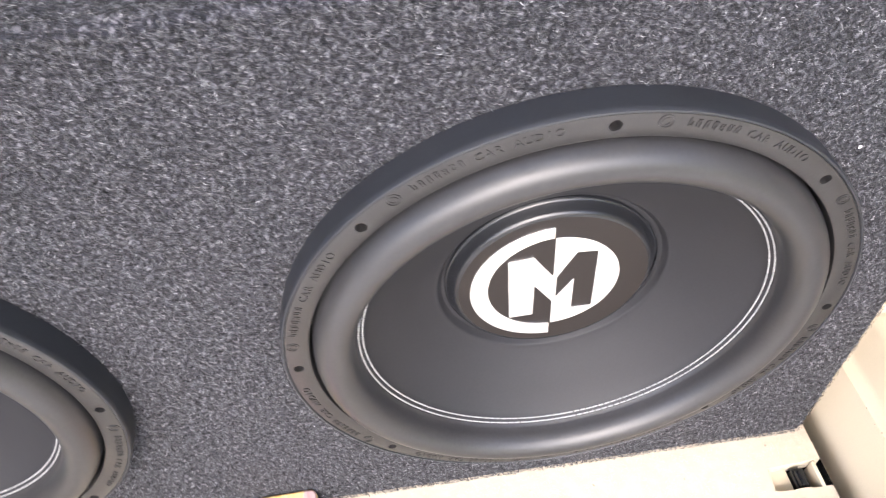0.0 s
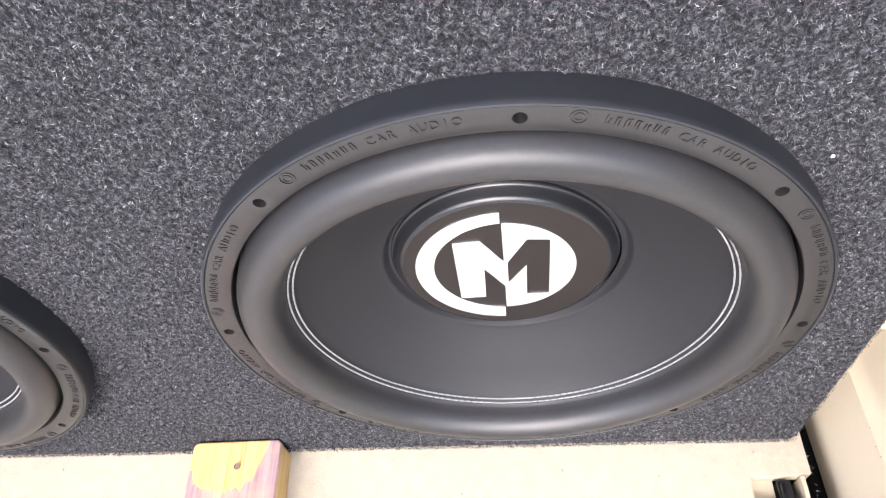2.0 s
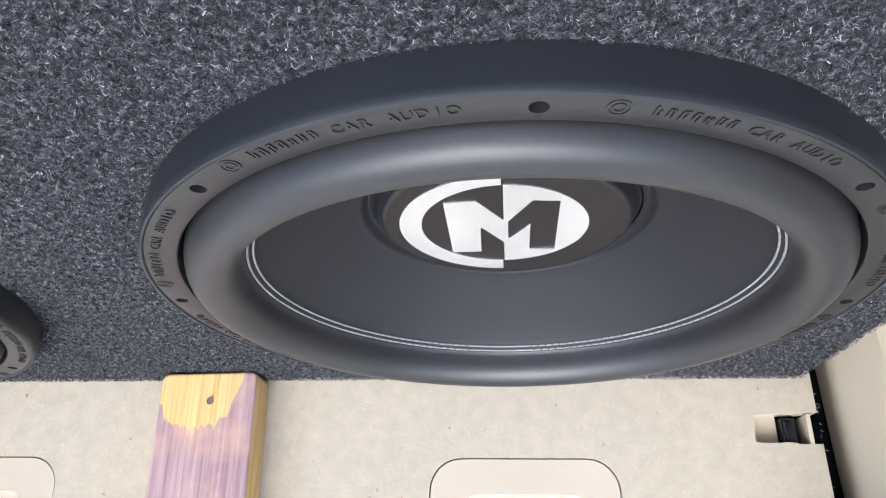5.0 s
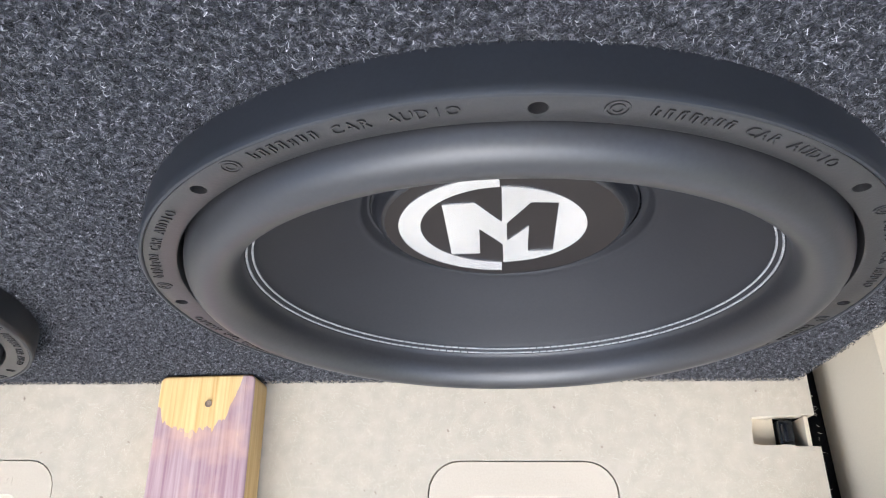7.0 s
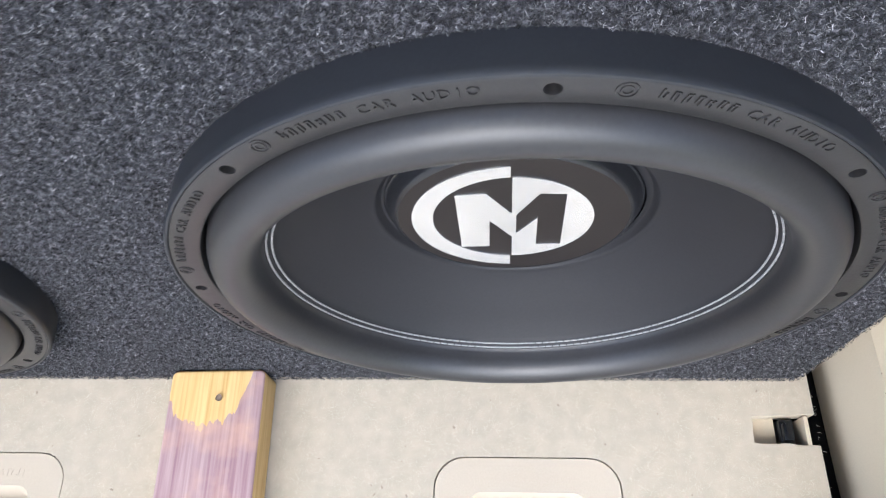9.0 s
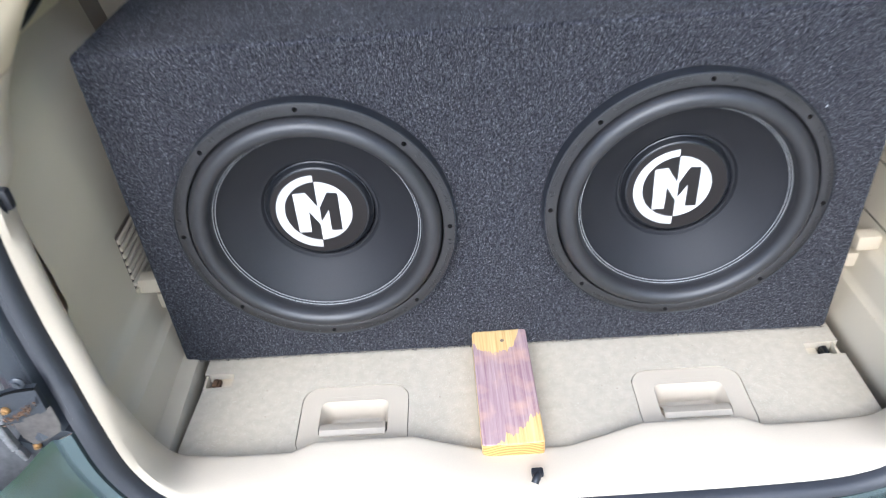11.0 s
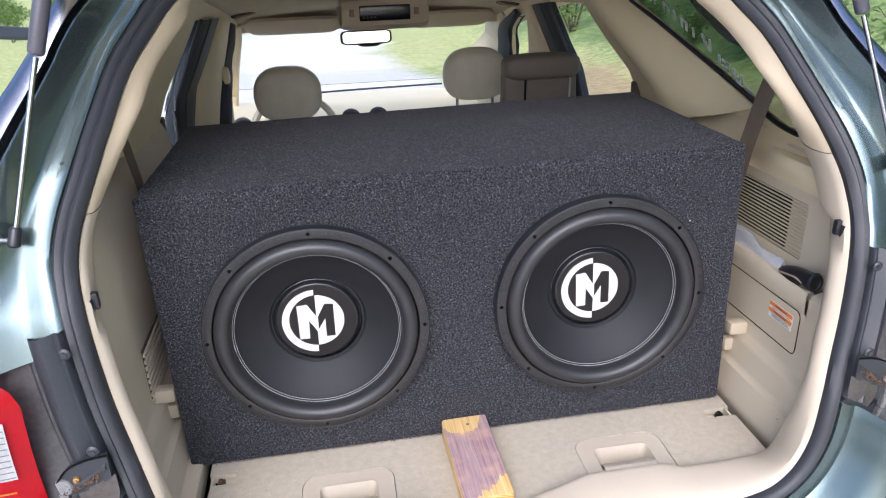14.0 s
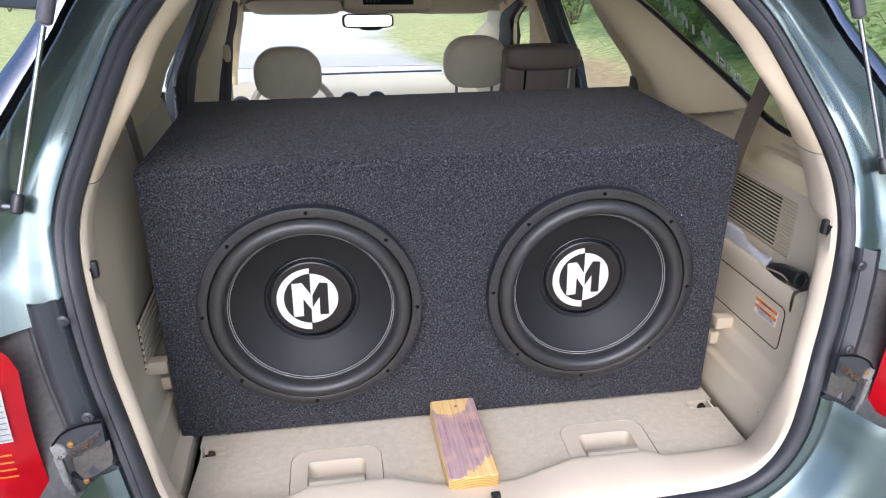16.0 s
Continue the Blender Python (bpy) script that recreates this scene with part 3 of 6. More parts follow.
# below the painted part: dusty black moulding, then bumper
rows = [ring_section(i, [(0.030, 0.012), (0.033, -0.006), (0.036, -0.009), (0.044, -0.004), (0.052, -0.010), (0.060, -0.015), (0.070, -0.012), (0.078, -0.002), (0.082, 0.006)]) for i in range(i_pe, i_low - 3)]
both("lamp_surround", rows, MOULD, "satin black moulding behind the tailgate edge")
rows = [ring_section(i, [(0.081, 0.005), (0.084, 0.003), (0.090, 0.010), (0.12, 0.006), (0.20, 0.0), (0.21, 0.06)]) for i in range(i_pe, i_low + 5)]
both("lamp_backing", rows, DIRTY, "dusty black panel beside the tail lamp")
rows = [ring_section(i, [(0.030, 0.014), (0.034, -0.002), (0.046, -0.006), (0.058, -0.004), (0.068, -0.014), (0.082, -0.045), (0.10, -0.068), (0.14, -0.085), (0.20, -0.092), (0.30, -0.09)]) for i in range(i_low - 3, N_HALF)]
both("bumper", rows, PAINT, "grey-green painted bumper corner")

# beige trim just inside the seal: upper and lower pillar trims, head trim and sill plate
def inside(i):
    p = RING[i]
    z = p.z
    # the trim swells inwards above the waist
    stops = ((0.44, 0.020, 0.085), (0.455, 0.007, 0.096), (0.542, 0.002, 0.096), (0.589, -0.009, 0.075), (0.631, -0.021, 0.052), (0.671, -0.030, 0.045), (0.712, -0.028, 0.062), (0.78, -0.032, 0.080))
    if z <= 0.398:
        d = Vector((-0.006, 0.046, 0))
    elif z <= stops[0][0]:
        k = min(1.0, (z - 0.398) / 0.008)
        d = Vector((-0.006, 0.046, 0)).lerp(Vector((0.020, 0.085, 0)), k)
    elif z >= stops[-1][0]:
        d = Vector((stops[-1][1], stops[-1][2], 0))
    else:
        for (za, xa, ya), (zb, xb, yb) in zip(stops, stops[1:]):
            if za <= z <= zb:
                k = (z - za) / (zb - za)
                d = Vector((xa + (xb - xa) * k, ya + (yb - ya) * k, 0))
    if z > 0.79:
        d = d.lerp(Vector((0.0, 0.17, 0.035)), min(1, (z - 0.79) / 0.07))
    if z < 0.20 and p.y < -0.25:
        k = min(1, (0.20 - z) / 0.17)
        q = Vector((p.x + 0.02 * (1 - k), -0.165 - 0.025 * k, max(0.004, z * (1 - k) + 0.004 * k)))
        d = d.lerp(q - p, k)
    return p + d


def trim_row(i):
    p, q = RING[i], inside(i)
    w = outward(i)
    back = p - w * 0.004 + Vector((0, 0.004, 0))
    lip = p - w * 0.009 + Vector((0, 0.012, 0))
    out = [p + Vector((0, 0.01, 0)), back, lip]
    for k in (0.15, 0.4, 0.7, 1.0):
        m = lip.lerp(q, k) - w * 0.006 * math.sin(math.pi * k)
        out.append(m)
    if p.z > 0.2:
        out.append(q + Vector((0.012, 0.006, 0)))
        out.append(q + Vector((0.10, 0.03, 0)))
    else:
        out += [q.copy(), q.copy()]
    return out


i_seam = min(range(N_HALF), key=lambda i: abs(RING[i].z - 0.559))
i_head = min(range(N_HALF), key=lambda i: abs(RING[i].z - 0.845))
i_sill = min(range(N_HALF), key=lambda i: abs(RING[i].z - 0.15) + (0 if RING[i].x > 0.4 else 9))
both("upper_pillar_trim", [trim_row(i) for i in range(i_head, i_seam + 1)], PILLAR, "beige moulded upper pillar trim")
rows = [trim_row(i) for i in range(i_seam, i_sill + 1)]
for p in rows[0]:
    p.z -= 0.0012
both("lower_pillar_trim", rows, PALE, "pale beige moulded lower pillar trim")
rows = [trim_row(i) for i in range(0, i_head + 1)]
rows = [[Vector((2 * XC - p.x, p.y, p.z)) for p in r] for r in reversed(rows[1:])] + rows
part("head_trim", loft(rows), HEADLINER, suv, "tan trim over the tailgate opening")


def sill_row(i):
    p = RING[i]
    w = outward(i)
    edge = inside(i)
    x = p.x - XC
    inner = -0.202
    lift = 0.030
    blend = 0.0
    if abs(x) < 0.085:
        inner, lift = -0.222, 0.012
    elif abs(x) < 0.13:
        k = (abs(x) - 0.085) / 0.045
        k = k * k * (3 - 2 * k)
        inner, lift = -0.222 + 0.020 * k, 0.012 + 0.018 * k
    elif x > 0.33:
        inner, lift = -0.214, 0.024
    if i <= i_sill + 14:
        k = (i - i_sill) / 14
        k = k * k * (3 - 2 * k)
        q = edge.lerp(Vector((edge.x, inner, 0.004)), k)
        lift *= k
        blend = 1.0 - k
    else:
        q = Vector((edge.x, inner, 0.002))
    back = p - w * 0.004 + Vector((0, 0.004, 0))
    lip = p - w * 0.009 + Vector((0, 0.012, 0))
    out = [p + Vector((0, 0.01, 0)), back, lip]
    for k, rise in ((0.06, 0.16), (0.15, 0.34), (0.3, 0.54), (0.5, 0.74), (0.7, 0.89), (0.85, 0.97), (0.92, 1.0), (0.95, 0.97), (0.968, 0.85), (0.98, 0.6), (0.99, 0.3), (1.0, 0.0)):
        m = lip.lerp(q, k) - w * 0.006 * math.sin(math.pi * k) * blend
        m.z += lift * rise
        out.append(m)
    return out


rows = [sill_row(i) for i in range(i_sill, N_HALF)]
rows = rows + [[Vector((2 * XC - p.x, p.y, p.z)) for p in r] for r in reversed(rows[:-1])]
part("sill_plate", loft(rows), PALE, suv, "pale beige plastic sill plate")

st = tube(spline([(0.0, 0.006, -0.030), (0.0, 0.004, -0.005), (0.0, -0.001, 0.004), (-0.003, -0.008, 0.007), (-0.006, -0.014, 0.003)], 4), 0.0052, 10)
add_box(st, -0.009, 0.007, -0.006, 0.006, 0.002, 0.010, bevel=0.003)
part("striker", st, BLACK, suv, "black tailgate striker hook", loc=(XC + 0.004, -0.284, 0.034))

# small fixings: bolts on the dark moulding, clips in the pillar trims, lamp brackets
def knob(r, h, n=14):
    return lathe([(0.0001, -h), (r * 0.45, -h), (r * 0.5, -h * 0.7), (r * 0.8, -h * 0.6), (r, -h * 0.3), (r, 0.0)], n)


for side in (-1, 1):
    for dx, y, z in ((0.607, -0.248, 0.398), (0.587, -0.290, 0.268)):
        part("bolt", knob(0.0085, 0.006), MOULD, suv, "dark body bolt", loc=(XC + side * dx, y + 0.001, z))
    bm = box_bm(-0.011, 0.011, -0.012, 0.0, -0.013, 0.013, bevel=0.004)
    add_box(bm, -0.004, 0.004, -0.02, -0.01, -0.016, 0.006, bevel=0.002)
    part("trim_clip", bm, BLACK, suv, "black plastic trim clip", loc=(XC + side * 0.580, -0.178, 0.444))
    # curved lamp bracket with brassy screws, a bent galvanised arm and a line of rust and dirt
    def at_depth(y):
        return lambda u, v, w: (XC + side * u, y - w, v)
    arc = [(p.x, p.y) for p in spline([(0.641, 0.226, 0), (0.625, 0.245, 0), (0.600, 0.256, 0), (0.571, 0.260, 0)], 5)]
    br = part("lamp_bracket", plate(arc + [(0.571, 0.222), (0.590, 0.211), (0.610, 0.204), (0.634, 0.203), (0.641, 0.212)], [], 0.008, at_depth(-0.2915)), MOULD, suv, "grimy curved lamp bracket")
    part("bracket_rim", tube([Vector(at_depth(-0.2925)(u, v, 0.0)) for u, v in arc], 0.0016, 6), DARK, br)
    ledge = spline([(0.632, 0.206, 0), (0.612, 0.212, 0), (0.592, 0.224, 0), (0.575, 0.238, 0)], 5)
    part("bracket_ledge", loft([[at_depth(-0.2905)(p.x, p.y + o, w) for o, w in ((-0.006, -0.004), (-0.003, 0.002), (0.003, 0.003), (0.010, 0.001), (0.018, -0.004))] for p in ledge]), MOULD, br, "dusty curved ledge")
    part("bracket_flap", loft([[at_depth(-0.2885)(u0 + (u1 - u0) * t, v0 + (v1 - v0) * t, 0.004 * math.sin(math.pi * t)) for t in (0, 0.15, 0.35, 0.6, 0.85, 1.0)] for (u0, v0), (u1, v1) in (((0.619, 0.204), (0.566, 0.226)), ((0.620, 0.190), (0.566, 0.210)), ((0.618, 0.174), (0.566, 0.195)), ((0.610, 0.160), (0.570, 0.182)))]), FLAP, br, "dusty shining flap")
    part("bracket_foot", plate([(0.630, 0.166), (0.614, 0.156), (0.572, 0.180), (0.560, 0.174), (0.575, 0.166), (0.600, 0.152), (0.616, 0.140), (0.628, 0.142)], [], 0.012, at_depth(-0.2850)), MOULD, br)
    arm = bmesh.new()
    for ring, y, thick in (([(0.644, 0.226), (0.636, 0.231), (0.626, 0.227), (0.622, 0.214), (0.628, 0.204), (0.641, 0.206)], -0.2945, 0.006),
                           ([(0.6425, 0.208), (0.6315, 0.206), (0.6270, 0.160), (0.6360, 0.156)], -0.2955, 0.010),
                           ([(0.6350, 0.154), (0.6275, 0.158), (0.6230, 0.138), (0.6290, 0.136)], -0.2940, 0.010)):
        piece = plate(ring, [], thick, at_depth(y))
        bmesh.ops.bevel(piece, geom=[e for e in piece.edges if not e.is_boundary], offset=0.0012, segments=2, affect="EDGES", clamp_overlap=True)
        tmp = bpy.data.meshes.new("piece")
        piece.to_mesh(tmp)
        piece.free()
        arm.from_mesh(tmp)
        bpy.data.meshes.remove(tmp)
    part("bracket_arm", arm, BRACKET, br, "pale galvanised arm")
    for u, v in ((0.629, 0.221), (0.631, 0.151)) if side > 0 else ((0.616, 0.227), (0.608, 0.157)):
        part("screw", knob(0.0052, 0.006), BRASS, br, "brassy screw", loc=(XC + side * u, -0.2915 if v > 0.2 else -0.2865, v))
    flakes = bmesh.new()
    rng = random.Random(40 + side)
    for k in range(80):
        p = ledge[int(rng.triangular(0, len(ledge) - 1, len(ledge) * 0.7))]
        q = Vector((XC + side * (p.x + rng.gauss(0, 0.003)), -0.2950 - rng.uniform(0, 0.002), p.y + 0.003 + rng.gauss(0, 0.0028)))
        m = Matrix.Translation(q) @ Matrix.Rotation(rng.uniform(0, 6), 4, "Y") @ Matrix.Diagonal((rng.uniform(0.0006, 0.0032), 0.001, rng.uniform(0.0005, 0.0012), 1))
        bmesh.ops.create_icosphere(flakes, subdivisions=1, radius=1, matrix=m)
    tagged(part("rust_flake", flakes, RUST, br, "flakes of rust and dirt"), kind="stuff")

# small plug in the painted channel
i_plug = min(range(N_HALF), key=lambda i: abs(RING[i].z - 0.612))
plug = channel_row(i_plug, ((0.041, -0.0010),))[0]
for side in (-1, 1):
    part("channel_plug", knob(0.0032, 0.003), PAINT, suv, "small painted plug", loc=(XC + side * (plug.x - XC), plug.y + 0.0005, plug.z))

# gas struts: a thin rod from a socket on a ball stud into a fat tube
for side in (-1, 1):
    ball = Vector((XC + side * 0.654, -0.185, 0.547))
    top = Vector((XC + side * 0.594, -0.125, 0.776))
    d = (top - ball)
    s = part("gas_strut", tube([ball, ball + d * 0.97], 0.0038, 12), CHROME, suv, "polished steel gas strut rod")
    part("strut_tube", tube([top - d * 0.02, top - d * 0.012, top, top + d * 0.9], [0.0060, 0.0095, 0.0108, 0.0108], 16), STRUT, s, "dark grey strut cylinder")
    part("strut_socket", tube([ball - d * 0.055, ball - d * 0.045, ball + d * 0.040, ball + d * 0.056], [0.0065, 0.0085, 0.0085, 0.006], 14), BLACK, s, "black plastic socket")
    a = ball + Vector((side * 0.006, 0.0, -0.004))
    stud = tube([a, a + Vector((side * 0.014, 0.004, 0)), a + Vector((side * 0.0142, 0.004, 0)), a + Vector((side * 0.019, 0.006, 0)), a + Vector((side * 0.0192, 0.006, 0)), a + Vector((side * 0.026, 0.008, 0))], [0.0035, 0.0035, 0.0075, 0.0075, 0.0055, 0.005], 10)
    part("ball_stud", stud, STEEL, s, "steel ball stud with a nut")

# tail lamps
def tail_lamp(side):
    t = new("tail_lamp")
    t.parent = suv
    tagged(t, "red tail lamp with a clear reversing lens")
    def surf(u, v):
        # u from the inner edge outwards, v from bottom to top
        z = 0.06 + v * 0.352
        x0 = 0.655 + 0.012 * math.sin(v * 2.6) + (0.075 * max(0, (v - 0.80) / 0.2) ** 1.8)
        x = x0 + u * (0.90 - x0)
        y = -0.272 - 0.018 * math.sin(math.pi * min(1, u * 1.6)) ** 0.7 - 0.006 * math.sin(math.pi * v) + 0.11 * u ** 2.2
        return Vector((XC + side * x, y, z))
    def patch(u0, u1, v0, v1, push=0.0, n=14):
        rows = []
        for j in range(n + 1):
            rows.append([surf(u0 + (u1 - u0) * i / n, v0 + (v1 - v0) * j / n) + Vector((0, -push, 0)) for i in range(n + 1)])
        bm = loft(rows)
        bmesh.ops.solidify(bm, geom=list(bm.faces), thickness=0.004)
        return bm
    part("red_lens", patch(0, 1, 0.06, 1), REDLENS, t, "glossy red lens")
    part("clear_lens", patch(0.085, 0.62, 0.515, 0.765, 0.006), WHITELENS, t, "ribbed clear reversing lens")
    for k in range(9):
        v = 0.525 + k * 0.026
        part("rib", patch(0.09, 0.615, v, v + 0.005, 0.0075, 6), STEEL, t)
    for k in range(4):
        v = 0.80 + 0.03 * k
        part("reflector_bar", patch(0.12, 0.6, v, v + 0.008, 0.003, 6), AMBER if k < 2 else REDLENS, t)
    for k in range(4):
        v = 0.34 + 0.035 * k
        part("reflector_bar", patch(0.12, 0.55, v, v + 0.008, 0.003, 6), AMBER, t)


for side in (-1, 1):
    tail_lamp(side)

# raised tailgate over the opening
def tailgate():
    hinge, tip = Vector((0, 0.13, 0.93)), Vector((0, -0.98, 1.50))
    n, m = 24, 22
    def at(k, j, lift=0.0):
        u, x = k / n, 0.66 * (2 * j / m - 1)
        c = hinge.lerp(tip, u)
        return Vector((XC + x, c.y, c.z + 0.05 * math.sin(math.pi * u) - 0.06 * (abs(x) / 0.66) ** 2 + lift))
    def window(k, j):
        return 3 <= k < 14 and 4 <= j < m - 4
    def sheet(keep, lift, thick):
        bm = bmesh.new()
        grid = [[bm.verts.new(at(k, j, lift)) for j in range(m + 1)] for k in range(n + 1)]
        for k in range(n):
            for j in range(m):
                if keep(k, j):
                    bm.faces.new((grid[k][j], grid[k][j + 1], grid[k + 1][j + 1], grid[k + 1][j]))
        bmesh.ops.delete(bm, geom=[v for v in bm.verts if not v.link_faces], context="VERTS")
        bmesh.ops.solidify(bm, geom=list(bm.faces), thickness=thick)
        return bm
    t = part("tailgate", sheet(lambda k, j: not window(k, j), 0.0, 0.02), PAINT, suv, "raised grey-green tailgate")
    part("liner", sheet(lambda k, j: not window(k, j) and 1 <= j < m - 1 and k >= 1, -0.035, 0.012), BEIGE, t, "beige inner liner")
    g = part("rear_window", sheet(window, -0.01, 0.004), GLASS, t, "clear rear window glass")
    g.visible_shadow = False


tailgate()

# ---- load floor with latches ----
def rectangle_with_notches():
    """The floor panel's outline, anticlockwise from the near left corner, its cut edges slightly ragged."""
    L, R = XC - 0.513, XC + 0.512
    corners = [(L, -0.235), (L + 0.01, -0.062), (L + 0.054, -0.060), (L + 0.054, -0.034), (L + 0.004, -0.032), (L + 0.004, 0.75), (R, 0.75),
               (R, -0.034), (R - 0.055, -0.0355), (R - 0.056, -0.0595), (R, -0.061), (R + 0.002, -0.235)]
    rng = random.Random(3)
    out = []
    for (x0, y0), (x1, y1) in zip(corners, corners[1:] + corners[:1]):
        n = max(1, int(math.hypot(x1 - x0, y1 - y0) / 0.006)) if min(y0, y1) > -0.2 and max(y0, y1) < 0.1 else 1
        for k in range(n):
            out.append((x0 + (x1 - x0) * k / n + rng.uniform(-0.0007, 0.0007), y0 + (y1 - y0) * k / n + rng.uniform(-0.0006, 0.0006)))
    return out


HANDLES = [XC - 0.2545, XC + 0.2540]
holes = [rounded(h - 0.0830, h + 0.0830, -0.205, -0.0735, 0.028) for h in HANDLES]
part("load_floor", plate(rectangle_with_notches(), holes, 0.018, lambda u, v, w: (u, v, w)), FLOORFELT, suv, "beige felted load floor panel with frayed edges")
for h in HANDLES:
    latch = new("floor_latch")
    latch.parent = suv
    tagged(latch, "beige moulded pull latch set into the load floor")
    rim = plate(rounded(h - 0.0817, h + 0.0817, -0.2037, -0.0748, 0.027), [rounded(h - 0.052, h + 0.052, -0.172, -0.104, 0.012)], 0.006, lambda u, v, w: (u, v, w - 0.001))
    part("rim", rim, LATCHMAT, latch)
    pan = []
    for s, z in ((0.0, -0.002), (0.004, -0.012), (0.008, -0.034), (0.014, -0.038)):
        pan.append([(u, v, z) for u, v in rounded(h - 0.052 + s, h + 0.052 - s, -0.172 + s, -0.104 - s, 0.012)])
    bm = loft(pan, closed_v=True)
    bm.verts.ensure_lookup_table()
    bm.faces.new(bm.verts[-len(pan[0]):])
    part("pan", bm, LATCHMAT, latch)
    grip = loft([[(h + x, y, z) for y, z in ((-0.171, -0.010), (-0.170, 0.0), (-0.163, 0.004), (-0.150, 0.001), (-0.143, -0.006), (-0.142, -0.016), (-0.148, -0.020))] for x in (-0.049, -0.046, -0.02, 0.02, 0.046, 0.049)])
    part("grip", grip, LATCHMAT, latch, "raised finger grip")
    words = bpy.data.curves.new("words", "FONT")
    words.body, words.size, words.extrude = "PULL UP ON LATCH", 0.0095, 0.0006
    words.align_x = "CENTER"
    tmp = bpy.data.objects.new("words", words)
    scene.collection.objects.link(tmp)
    me = bpy.data.meshes.new_from_object(tmp.evaluated_get(bpy.context.evaluated_depsgraph_get()))
    bpy.data.objects.remove(tmp)
    me.materials.clear()
    me.materials.append(LATCHMAT)
    w = new("lettering", me)
    w.location = (h, -0.0955, -0.0013)
    w.parent = latch
    tagged(w, "embossed words pull up on latch")

for side in (-1, 1):
    x0, x1 = sorted((XC + side * (0.449 if side > 0 else 0.458), XC + side * (0.480 if side > 0 else 0.490)))
    part("clip_pocket", box_bm(x0, x1, -0.068, -0.03, -0.03, -0.012, bevel=0.003), BEIGE, suv, "beige pocket under the floor notch")
# clips in the side notches
for side, x, y in ((1, XC + 0.488, -0.047), (-1, XC - 0.487, -0.047)):
    bm = box_bm(-0.0065, 0.0065, -0.012, 0.010, -0.025, -0.006, bevel=0.003)
    add_box(bm, -0.005, 0.003, -0.010, 0.006, -0.010, -0.001, bevel=0.002)
    part("pocket_flap", box_bm(x + side * 0.016 - 0.002, x + side * 0.016 + 0.002, y - 0.014, y + 0.012, -0.03, -0.001, bevel=0.001), BEIGE, suv)
    part("floor_clip", bm, CLIP if side > 0 else RUST, suv, "black floor fastening clip", loc=(x, y, 0))
# coloured near-black to stand in for shade in the floor's side gaps
part("sub_floor", box_bm(XC - 0.60, XC + 0.60, -0.30, 0.9, -0.09, -0.075), DARK, suv)

